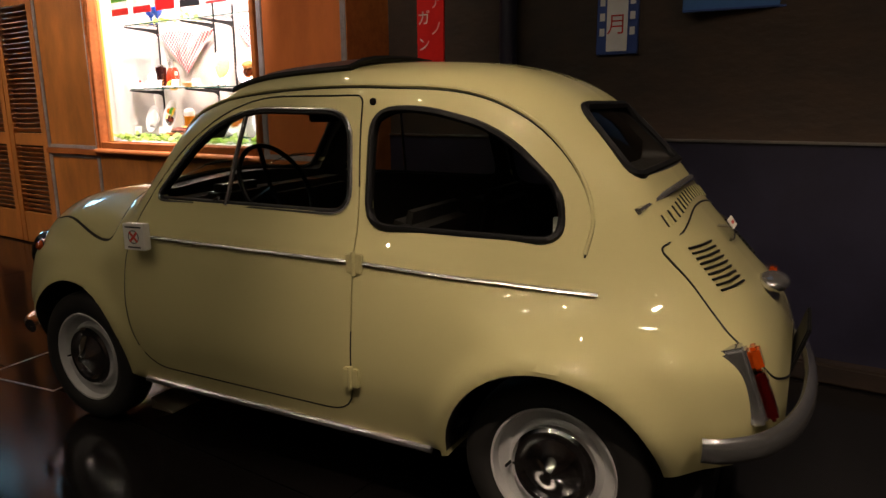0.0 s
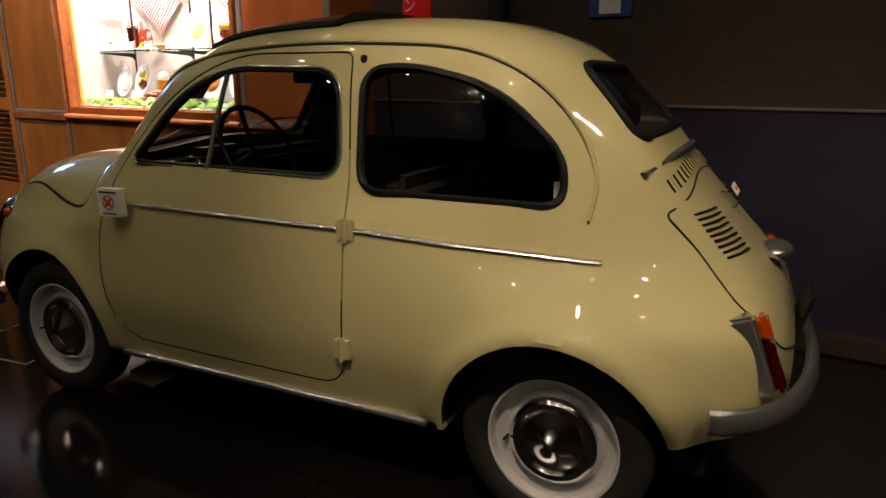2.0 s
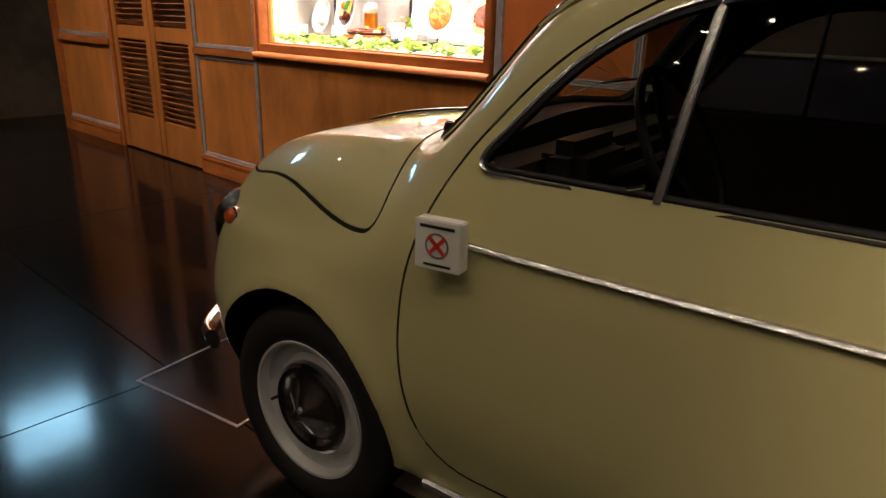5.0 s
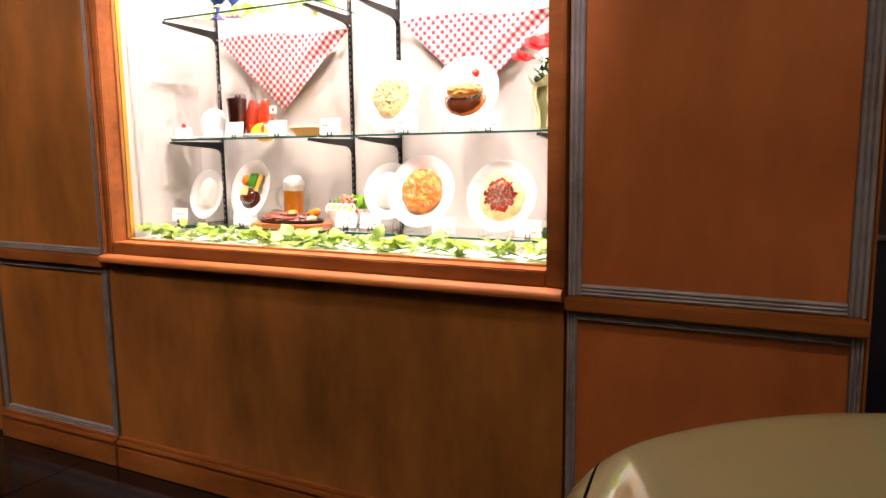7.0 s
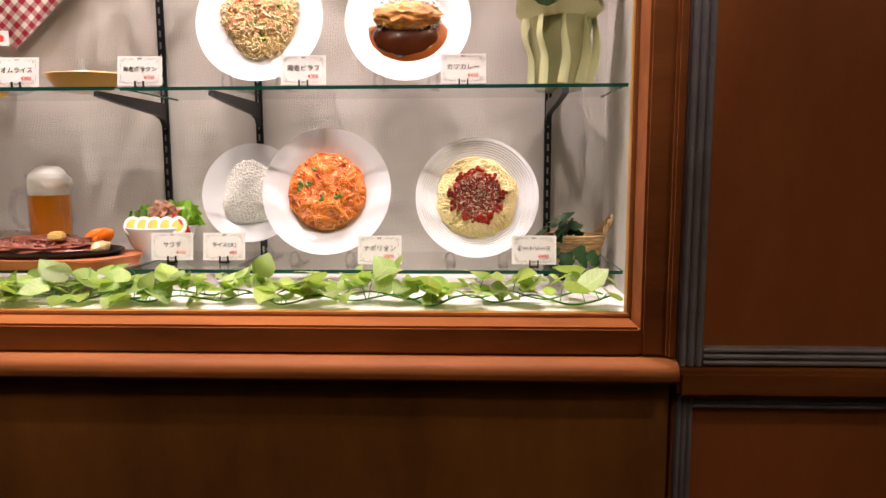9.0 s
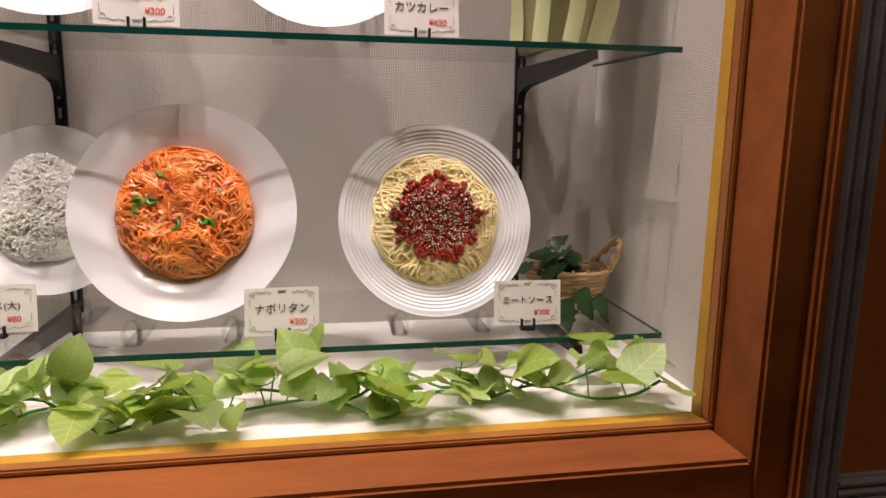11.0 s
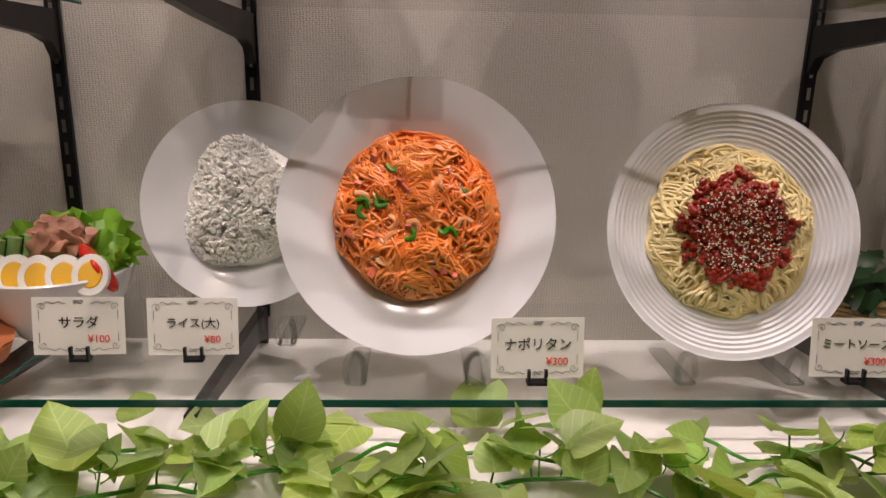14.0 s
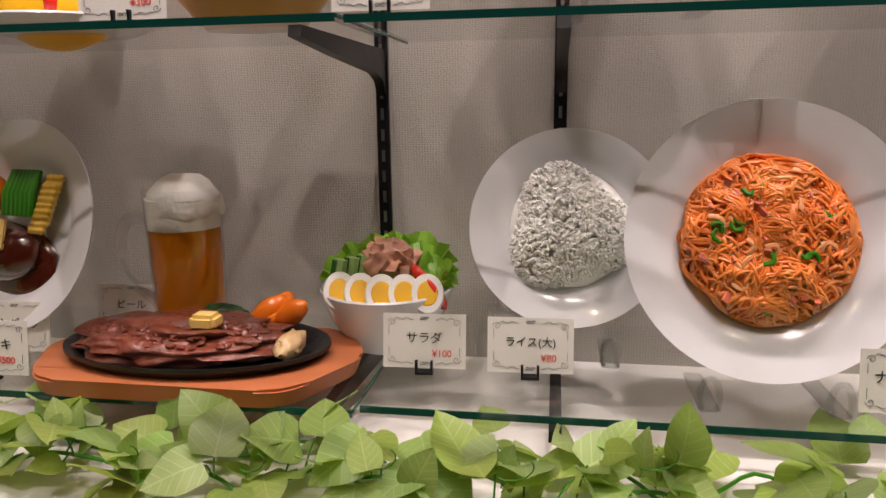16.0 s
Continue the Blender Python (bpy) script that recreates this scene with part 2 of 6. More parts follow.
def veined(name, base, pale):
    """Soft plastic leaf: pale midrib and side veins, every leaf with a tint of its own."""
    m = bpy.data.materials.new(name)
    m.use_nodes = True
    nt = m.node_tree
    b = nt.nodes["Principled BSDF"]
    b.inputs["Roughness"].default_value = 0.42

    def math_node(op, a, c=None):
        n = nt.nodes.new("ShaderNodeMath")
        n.operation = op
        for k, v in enumerate((a, c)):
            if isinstance(v, (int, float)):
                n.inputs[k].default_value = v
            elif v is not None:
                nt.links.new(v, n.inputs[k])
        return n.outputs[0]

    tc = nt.nodes.new("ShaderNodeTexCoord")
    sep = nt.nodes.new("ShaderNodeSeparateXYZ")
    nt.links.new(tc.outputs["Object"], sep.inputs[0])
    across = math_node("ABSOLUTE", sep.outputs[0])
    run = math_node("SUBTRACT", sep.outputs[1], math_node("MULTIPLY", across, 0.75))
    ring = math_node("ABSOLUTE", math_node("SUBTRACT", math_node("FRACT", math_node("MULTIPLY", run, 5.5)), 0.5))
    side = math_node("LESS_THAN", ring, 0.05)
    mid = math_node("LESS_THAN", across, 0.014)
    vein = math_node("MULTIPLY", math_node("MAXIMUM", side, mid), 0.45)
    n1 = nt.nodes.new("ShaderNodeTexNoise")
    n1.inputs["Scale"].default_value, n1.inputs["Detail"].default_value = 3.0, 5
    nt.links.new(tc.outputs["Object"], n1.inputs[0])
    tone = nt.nodes.new("ShaderNodeMix")
    tone.data_type = "RGBA"
    tone.inputs[6].default_value, tone.inputs[7].default_value = (*(c * 0.6 for c in base), 1), (*base, 1)
    nt.links.new(n1.outputs[0], tone.inputs[0])
    mix = nt.nodes.new("ShaderNodeMix")
    mix.data_type = "RGBA"
    mix.inputs[7].default_value = (*pale, 1)
    nt.links.new(vein, mix.inputs[0])
    nt.links.new(tone.outputs[2], mix.inputs[6])
    info = nt.nodes.new("ShaderNodeObjectInfo")
    hsv = nt.nodes.new("ShaderNodeHueSaturation")
    for socket, lo, hi, src in (("Value", 0.6, 1.4, info.outputs["Random"]), ("Hue", 0.478, 0.518, math_node("FRACT", math_node("MULTIPLY", info.outputs["Random"], 7.31))), ("Saturation", 0.75, 1.05, math_node("FRACT", math_node("MULTIPLY", info.outputs["Random"], 13.7)))):
        mr = nt.nodes.new("ShaderNodeMapRange")
        mr.inputs[3].default_value, mr.inputs[4].default_value = lo, hi
        nt.links.new(src, mr.inputs[0])
        nt.links.new(mr.outputs[0], hsv.inputs[socket])
    nt.links.new(mix.outputs[2], hsv.inputs["Color"])
    nt.links.new(hsv.outputs[0], b.inputs["Base Color"])
    bp = nt.nodes.new("ShaderNodeBump")
    bp.inputs["Strength"].default_value, bp.inputs["Distance"].default_value = 0.35, 0.002
    nt.links.new(math_node("MAXIMUM", side, mid), bp.inputs["Height"])
    nt.links.new(bp.outputs[0], b.inputs["Normal"])
    return m


LEAF = veined("plastic_leaf", (0.33, 0.5, 0.1), (0.56, 0.7, 0.28))
LEAF_DARK = material("dark_leaf", (0.02, 0.07, 0.018), 0.4, vary=0.4, scale=20)
LETTUCE = material("lettuce", (0.34, 0.55, 0.07), 0.35, vary=0.4, scale=25, bump=0.5, bump_scale=90, second=(0.16, 0.4, 0.03))
CUCUMBER = material("cucumber", (0.35, 0.55, 0.2), 0.3, vary=0.3, scale=30)
CUCUMBER_SKIN = material("cucumber_skin", (0.03, 0.13, 0.02), 0.3, vary=0.3, scale=30)
RICE = material("rice_grain", (0.97, 0.96, 0.92), 0.5, vary=0.06, scale=40)
NAPO = material("tomato_noodle", (0.98, 0.34, 0.08), 0.26, vary=0.3, scale=30, second=(0.9, 0.2, 0.03), coat=0.5)
ONION = material("fried_onion", (0.96, 0.42, 0.17), 0.22, vary=0.2, scale=20, coat=0.4)
PEPPER = material("green_pepper", (0.05, 0.28, 0.01), 0.3, vary=0.3, scale=40)
HAM = material("ham_piece", (0.75, 0.2, 0.12), 0.3, vary=0.3, scale=30)
PASTA = material("pale_noodle", (0.97, 0.81, 0.42), 0.35, vary=0.1, scale=30)
MEATSAUCE = material("meat_sauce", (0.36, 0.022, 0.009), 0.22, vary=0.6, scale=60, bump=0.8, bump_scale=150, coat=0.6)
CHEESE = material("grated_cheese", (0.78, 0.68, 0.5), 0.6)
HERB = material("dried_herb", (0.02, 0.06, 0.01), 0.6)
YOLK = material("egg_yolk", (0.9, 0.5, 0.01), 0.35, vary=0.15, scale=20)
EGG = material("egg_white", (0.85, 0.84, 0.8), 0.3)
TUNA = material("tuna_flakes", (0.6, 0.3, 0.2), 0.5, vary=0.5, scale=60, bump=0.8, bump_scale=120)
TOMATO = material("tomato", (0.75, 0.03, 0.015), 0.2, vary=0.2, scale=20, coat=0.5)
CARROT = material("glazed_carrot", (0.9, 0.2, 0.01), 0.2, vary=0.2, scale=20, coat=0.6)
STEAK = material("grilled_steak", (0.21, 0.052, 0.027), 0.3, vary=0.7, scale=30, bump=0.9, bump_scale=110, coat=0.5, second=(0.09, 0.022, 0.012))
FAT = material("seared_fat", (0.75, 0.52, 0.26), 0.3, vary=0.4, scale=30, bump=0.4, bump_scale=60)
BUTTER = material("butter", (0.85, 0.62, 0.2), 0.3)
BOARD = material("reddish_board", (0.5, 0.16, 0.06), 0.45, vary=0.3, scale=8, grain=(0.3, 3, 3), bump=0.1, bump_scale=50)
CASTIRON = material("cast_iron", (0.012, 0.012, 0.013), 0.35, vary=0.3, scale=60, bump=0.3, bump_scale=200)
BEER = material("beer", (0.95, 0.36, 0.025), 0.08, vary=0.25, scale=6, coat=1.0)
FOAM = material("beer_foam", (0.85, 0.84, 0.8), 0.7, bump=0.3, bump_scale=200)
COLA = material("dark_cola", (0.03, 0.006, 0.005), 0.06, coat=1.0)
JUICE = material("red_soda", (0.5, 0.05, 0.02), 0.08, vary=0.3, scale=10, coat=1.0)
CURRY = material("curry_sauce", (0.1, 0.025, 0.008), 0.18, vary=0.6, scale=20, bump=0.4, bump_scale=40, coat=0.7, second=(0.035, 0.008, 0.004))
CURRY_EDGE = material("curry_edge", (0.36, 0.1, 0.02), 0.2, vary=0.3, scale=20, coat=0.5)
CUTLET = material("fried_cutlet", (0.78, 0.31, 0.05), 0.5, vary=0.7, scale=45, bump=1.0, bump_scale=110)
SAUCE = material("dark_gravy", (0.08, 0.015, 0.008), 0.12, vary=0.4, scale=20, coat=1.0)
CORN = material("corn", (0.85, 0.55, 0.08), 0.3, vary=0.25, scale=50)
PETAL = material("red_petal", (0.75, 0.02, 0.02), 0.5, vary=0.4, scale=20, bump=0.3, bump_scale=60)
WRAP = material("green_wrapping", (0.42, 0.42, 0.2), 0.6, vary=0.3, scale=20, bump=0.5, bump_scale=250)
RIBBON = material("pale_ribbon", (0.7, 0.72, 0.4), 0.5)
WICKER = material("wicker", (0.62, 0.42, 0.2), 0.6, vary=0.4, scale=60, bump=0.5, bump_scale=150)
BLUE = material("blue_glaze", (0.03, 0.09, 0.5), 0.2)
BODY = material("cream_yellow_car_paint", (0.51, 0.465, 0.235), 0.4, vary=0.04, scale=2, coat=0.9, spec=0.12)
BRIGHT = material("bright_trim", (0.62, 0.62, 0.63), 0.22, 0.9, vary=0.03, scale=12)
CHROME = material("chrome", (0.86, 0.86, 0.88), 0.09, 1.0, vary=0.03, scale=12)
RUBBER = material("black_rubber", (0.008, 0.008, 0.009), 0.5, spec=0.2)
TYRE = material("tyre_rubber", (0.014, 0.013, 0.013), 0.7, vary=0.3, scale=20, bump=0.2, bump_scale=80)
RIM = material("silver_wheel_paint", (0.62, 0.62, 0.63), 0.35, 0.2, vary=0.1, scale=20)
CARGLASS = clear("car_glass", (0.72, 0.76, 0.74), 1.5)
LEATHER = material("dark_vinyl", (0.025, 0.022, 0.02), 0.5, vary=0.3, scale=20, bump=0.2, bump_scale=120)
DASH = material("dashboard", (0.05, 0.045, 0.035), 0.5, vary=0.2, scale=12)
CANVAS = material("dark_red_canvas", (0.07, 0.02, 0.015), 0.65, vary=0.3, scale=30, bump=0.3, bump_scale=200)
AMBER = material("amber_lens", (0.5, 0.07, 0.006), 0.12, vary=0.2, scale=60, coat=1)
REDLENS = material("dark_red_lens", (0.05, 0.002, 0.002), 0.12, vary=0.2, scale=60, coat=1)
SIGNRED = material("red_enamel", (0.5, 0.015, 0.015), 0.3, vary=0.25, scale=8)
SIGNBLUE = material("blue_enamel", (0.03, 0.06, 0.22), 0.3, vary=0.3, scale=8)
SIGNWHITE = material("white_enamel", (0.6, 0.6, 0.62), 0.3, vary=0.2, scale=8)


def let_light_through(m, share, colour):
    """Thin leaves and petals glow where light falls on their far side."""
    nt = m.node_tree
    out = nt.nodes["Material Output"]
    t = nt.nodes.new("ShaderNodeBsdfTranslucent")
    t.inputs[0].default_value = (*colour, 1)
    mix = nt.nodes.new("ShaderNodeMixShader")
    mix.inputs[0].default_value = share
    nt.links.new(nt.nodes["Principled BSDF"].outputs[0], mix.inputs[1])
    nt.links.new(t.outputs[0], mix.inputs[2])
    nt.links.new(mix.outputs[0], out.inputs[0])


let_light_through(LEAF, 0.35, (0.45, 0.65, 0.1))
let_light_through(LETTUCE, 0.35, (0.35, 0.6, 0.06))
let_light_through(PETAL, 0.25, (0.9, 0.05, 0.05))
let_light_through(BEER, 0.65, (1.0, 0.55, 0.06))
PALE_WOOD = material("pale_planed_wood", (0.72, 0.6, 0.45), 0.6, vary=0.2, scale=12, grain=(0.3, 2, 2), bump=0.1)
LENS = clear("lamp_lens", (0.9, 0.92, 0.92), 1.8, rough=0.05)

# ---- mesh helpers ----
from mathutils.bvhtree import BVHTree


def finish(bm, name, mat, smooth=None):
    me = bpy.data.meshes.new(name)
    bmesh.ops.recalc_face_normals(bm, faces=bm.faces)
    bm.to_mesh(me)
    bm.free()
    for m in (mat if isinstance(mat, (list, tuple)) else [mat]):
        me.materials.append(m)
    if smooth is not None:
        me.shade_smooth()
        if smooth < 180:
            me.set_sharp_from_angle(angle=radians(smooth))
    return me


def part(name, bm, mat, parent=None, label="", smooth=40):
    me = finish(bm, name, mat, smooth)
    ob = new(name, me)
    ob.parent = parent
    return tagged(ob, label) if label else ob


def thing(name, place=(0, 0, 0), turn=0, label="", category="", group="", kind="", tilt=0):
    ob = new(name)
    ob.empty_display_size = 0.05
    ob.matrix_basis = pose(*place, tilt, 0, turn)
    return tagged(ob, label, category, group, kind)


def setting(name, bm, mat, label="", smooth=30):
    return tagged(new(name, finish(bm, name, mat, smooth)), label, "", "", "structure")


def add_box(bm, x0, x1, y0, y1, z0, z1, bevel=0.0):
    b = bmesh.new()
    bmesh.ops.create_cube(b, size=1)
    for v in b.verts:
        v.co = Vector((x0 + (v.co.x + 0.5) * (x1 - x0), y0 + (v.co.y + 0.5) * (y1 - y0), z0 + (v.co.z + 0.5) * (z1 - z0)))
    if bevel:
        bmesh.ops.bevel(b, geom=b.edges[:], offset=bevel, segments=2, affect="EDGES", clamp_overlap=True)
    return merge(bm, b)


def merge(bm, b, m=None):
    if m is not None:
        bmesh.ops.transform(b, matrix=m, verts=b.verts)
    me = bpy.data.meshes.new("tmp")
    b.to_mesh(me)
    b.free()
    bm.from_mesh(me)
    bpy.data.meshes.remove(me)
    return bm


def sheet(corners):
    bm = bmesh.new()
    bm.faces.new([bm.verts.new(c) for c in corners])
    return bm


def boxes(*rows, bevel=0.0):
    bm = bmesh.new()
    for r in rows:
        add_box(bm, *r, bevel=bevel)
    return bm


def lathe(profile, steps=40, m=None, bm=None):
    """Turn (radius, height) rows round z."""
    b = bmesh.new()
    rings = []
    for r, z in profile:
        rings.append([b.verts.new((r * math.cos(2 * math.pi * k / steps), r * math.sin(2 * math.pi * k / steps), z)) for k in range(steps)] if r > 1e-5 else [b.verts.new((0, 0, z))])
    for a, c in zip(rings, rings[1:]):
        for k in range(steps):
            p, q = k, (k + 1) % steps
            quad = [a[p % len(a)], a[q % len(a)], c[q % len(c)], c[p % len(c)]]
            quad = list(dict.fromkeys(quad))
            if len(quad) > 2:
                b.faces.new(quad)
    if bm is None:
        if m is not None:
            bmesh.ops.transform(b, matrix=m, verts=b.verts)
        return b
    return merge(bm, b, m)


def tube_along(points, radius, sides=6, closed=False, bm=None, squash=1.0, taper=None):
    """A tube through the points."""
    bm = bm or bmesh.new()
    pts = [Vector(p) for p in points]
    n = len(pts)
    rings = []
    up = Vector((0.3, 0.2, 1)).normalized()
    for i, p in enumerate(pts):
        d = (pts[(i + 1) % n] - pts[i - 1]) if closed or 0 < i < n - 1 else (pts[1] - pts[0] if i == 0 else pts[-1] - pts[-2])
        d = d.normalized() if d.length > 1e-9 else Vector((1, 0, 0))
        a = d.cross(up)
        a = a.normalized() if a.length > 1e-4 else d.cross(Vector((0, 1, 0))).normalized()
        b = d.cross(a).normalized()
        r = radius * (taper[i] if taper else 1)
        rings.append([bm.verts.new(p + a * (r * math.cos(2 * math.pi * k / sides)) + b * (r * squash * math.sin(2 * math.pi * k / sides))) for k in range(sides)])
    for i in range(n if closed else n - 1):
        a, b = rings[i], rings[(i + 1) % n]
        for k in range(sides):
            bm.faces.new((a[k], a[(k + 1) % sides], b[(k + 1) % sides], b[k]))
    if not closed:
        bm.faces.new(rings[0][::-1])
        bm.faces.new(rings[-1])
    return bm


def blob(radius, m=None, rough=0.0, seed=0, bm=None, sub=3, freq=3.0):
    b = bmesh.new()
    bmesh.ops.create_icosphere(b, subdivisions=sub, radius=1.0)
    for v in b.verts:
        k = 1 + rough * noise.noise(v.co * freq + Vector((seed * 7.3, seed * 3.1, seed)))
        v.co = Vector((v.co.x * radius[0], v.co.y * radius[1], v.co.z * radius[2])) * k
    if bm is None:
        if m is not None:
            bmesh.ops.transform(b, matrix=m, verts=b.verts)
        return b
    return merge(bm, b, m)


def rounded(points, radius, steps=6):
    """A closed outline with its corners rounded; points may carry a radius of their own."""
    out = []
    n = len(points)
    for i, p in enumerate(points):
        r = p[2] if len(p) > 2 else radius
        b = Vector(p[:2])
        a, c = Vector(points[i - 1][:2]), Vector(points[(i + 1) % n][:2])
        da, dc = (a - b), (c - b)
        cut = min(r, da.length * 0.49, dc.length * 0.49)
        s, e = b + da.normalized() * cut, b + dc.normalized() * cut
        for k in range(steps + 1):
            t = k / steps
            out.append(((1 - t) ** 2) * s + 2 * t * (1 - t) * b + t * t * e)
    return out


def spline(points, steps=8, closed=False):
    """Catmull-Rom through points of any size."""
    pts = [Vector(p) for p in points]
    n = len(pts)
    out = []
    for i in range(n if closed else n - 1):
        p0 = pts[i - 1] if closed or i else pts[0]
        p1, p2 = pts[i], pts[(i + 1) % n]
        p3 = pts[(i + 2) % n] if closed or i + 2 < n else p2
        for k in range(steps):
            t = k / steps
            out.append(0.5 * ((2 * p1) + (p2 - p0) * t + (2 * p0 - 5 * p1 + 4 * p2 - p3) * t * t + (3 * p1 - p0 - 3 * p2 + p3) * t ** 3))
    if not closed:
        out.append(pts[-1])
    return out


def words(text, size, mat, parent, m, name="lettering", depth=0.0003, shear=0.0):
    """Built-in font, turned into a flat mesh."""
    cu = bpy.data.curves.new("t", "FONT")
    cu.body, cu.size, cu.align_x, cu.align_y, cu.extrude, cu.shear = text, size, "CENTER", "CENTER", depth, shear
    cu.offset = -0.003 * size
    tmp = new("t", cu)
    dg = bpy.context.evaluated_depsgraph_get()
    me = bpy.data.meshes.new_from_object(tmp.evaluated_get(dg))
    bpy.data.objects.remove(tmp)
    me.name = name
    me.materials.clear()
    me.materials.append(mat)
    ob = new(name, me)
    ob.parent = parent
    ob.matrix_basis = m
    return ob

# ---- the hall: floor, ceiling, far walls ----
floor = setting("floor", boxes((-6.3, 7.2, -7.2, 0.6, -0.12, -0.006)), BLACK, "dark grout bed under polished slabs")
slab_mesh = finish(boxes((0.003, 1.997, 0.003, 1.997, -0.006, 0.0)), "slab", FLOOR)
for i in range(-4, 3):
    for j in range(-4, 1):
        s = new("slab", slab_mesh)
        s.location = (1.985 + 2 * i, -1.55 + 2 * j, 0)
        s.parent = floor
setting("ceiling", boxes((-6.3, 7.2, -7.2, 0.6, CEIL, CEIL + 0.1)), CEILING, "black painted ceiling")
setting("wall_west", boxes((-6.2, -6.0, -7.0, 0.6, 0, CEIL)), AGED, "peeling stained old plaster wall")
setting("wall_east", boxes((7.0, 7.2, -7.0, 0.6, 0, CEIL)), PLASTER, "dark brown plaster wall")
setting("wall_south", boxes((-6.0, 7.0, -7.2, -7.0, 0, CEIL)), PLASTER, "dark brown plaster wall")
setting("wall_north_dark", boxes((0.716, 7.0, 0.36, 0.5, 1.012, CEIL)), PLASTER, "rough stained dark brown plaster wall")
setting("wall_dado", boxes((0.716, 7.0, 0.352, 0.5, 0, 1.0)), SLATE, "dark blue-grey painted lower wall")
setting("trim_dado", boxes((0.716, 7.0, 0.34, 0.5, 1.0, 1.012), bevel=0.003), STEEL, "thin metal strip on the wall")
setting("wall_foot", boxes((0.716, 7.0, 0.27, 0.352, 0, 0.09), bevel=0.01), PLASTER, "low worn plinth at the wall foot")
setting("wall_case_shell", boxes((-5.2, 0.70, 0.52, 0.6, 0, 3.0), (-6.0, 0.716, 0.12, 0.6, 2.9, 3.0)), BLACK, "dark back of the panelled wall")
setting("wall_upper", boxes((-6.0, 0.716, 0.0, 0.1, 3.0, CEIL)), PLASTER, "dark wall above the panelling")

# floor hatch frame beside the front wheel
hatch = thing("floor_hatch", (-0.055, -1.658, 0.0), 10.5, "thin steel frame of a hatch set in the dark floor", "hatch")
for r in ((0, 0.46, 0, 0.009, 0, 0.0025), (0, 0.46, 0.441, 0.45, 0, 0.0025), (0, 0.009, 0.009, 0.441, 0, 0.0025), (0.451, 0.46, 0.009, 0.441, 0, 0.0025)):
    part("frame_bar", boxes(r), STEEL, hatch)
part("lid", boxes((0.012, 0.448, 0.012, 0.438, 0, 0.0012)), FLOOR, hatch)

# lit screen high on the far wall
screen = thing("wall_screen", (-5.98, -0.41, 3.52), 0, "bright bluish lit screen high on the far wall", "screen")
part("screen_frame", boxes((-0.02, 0.03, -0.46, 0.46, -0.37, 0.37)), IRON, screen)
part("screen_panel", boxes((0.03, 0.035, -0.41, 0.41, -0.32, 0.32)), glow("screen_light", (0.38, 0.74, 1.0), 5.5), screen)

# ceiling spotlights
lamp_glow = glow("lamp_face", (1.0, 0.82, 0.6), 66)
lamp_proto = None
for n, (place, target, watts, cone) in enumerate(SPOTS):
    if lamp_proto is None:
        lamp_proto = thing("ceiling_spotlight", (0, 0, 0), 0, "small black ceiling spotlight with a bright warm lamp", "ceiling light", "ceiling spotlights")
        part("housing", lathe([(0.0, 0.1), (0.055, 0.1), (0.06, 0.012), (0.056, 0.01), (0.05, 0.02), (0, 0.02)], 20), IRON, lamp_proto)
        part("lamp_face", lathe([(0, 0.016), (0.032, 0.016), (0.032, 0.0155), (0, 0.0155)], 20), lamp_glow, lamp_proto)
        lamp = lamp_proto
    else:
        lamp = copy_thing(lamp_proto, Matrix())
    lamp.matrix_basis = Matrix.Translation((place[0], place[1], place[2]))
for place in MORE_LAMPS:
    copy_thing(lamp_proto, Matrix.Translation(place))


# ---- the panelled wooden wall ----
wood_wall = thing("wall_panelled", (0, 0, 0), 0, "orange-brown stained wood panelled wall with worn grey mouldings", kind="structure")


def panel(x0, x1, z0, z1, y=0.012, mat=None):
    part("panel", boxes((x0, x1, y, 0.06, z0, z1)), mat or WOOD, wood_wall)


def moulding(x0, x1, z0, z1, upright, y=0.012):
    """Flat strip with three rounded reeds along it."""
    bm = boxes((x0, x1, y - 0.008, y + 0.004, z0, z1), bevel=0.002)
    w = (x1 - x0) if upright else (z1 - z0)
    for k in range(3):
        c = (k + 0.5) / 3 * w
        a, b = ((x0 + c, y - 0.009, z0), (x0 + c, y - 0.009, z1)) if upright else ((x0, y - 0.009, z0 + c), (x1, y - 0.009, z0 + c))
        tube_along([a, b], w * 0.14, 8, bm=bm)
    part("moulding", bm, PAINT_GREY, wood_wall, "worn grey-painted reeded moulding")


def rail(x0, x1, z0, z1, out):
    part("rail", boxes((x0, x1, -out, 0.05, z0, z1), bevel=0.006), WOOD_DARK, wood_wall)


def skirting(x0, x1):
    part("skirting", boxes((x0, x1, -0.022, 0.05, 0.0, 0.088), (x0, x1, -0.016, 0.05, 0.088, 0.097), (x0, x1, -0.026, 0.05, 0.097, 0.113), (x0, x1, -0.012, 0.05, 0.113, 0.126), bevel=0.004), WOOD_DARK, wood_wall)


TOP = 2.9
# right bay, with the redder light on it put into the panel colour
panel(0.004, 0.71, 0.857, TOP, mat=WOOD_RED)
panel(0.004, 0.71, 0.1, 0.811, mat=WOOD_RED)
moulding(0.008, 0.046, 0.857, TOP, True)
moulding(0.668, 0.706, 0.857, TOP, True)
moulding(0.046, 0.668, 0.857, 0.887, False)
moulding(0.008, 0.034, 0.12, 0.81, True)
moulding(0.68, 0.706, 0.12, 0.81, True)
moulding(0.034, 0.68, 0.789, 0.81, False)
rail(0.003, 0.712, 0.812, 0.855, 0.02)
skirting(0.003, 0.712)
part("end_board", boxes((0.71, 0.716, 0.002, 0.36, 0.0, 3.0)), WOOD_DARK, wood_wall, "dark side board of the wall end")
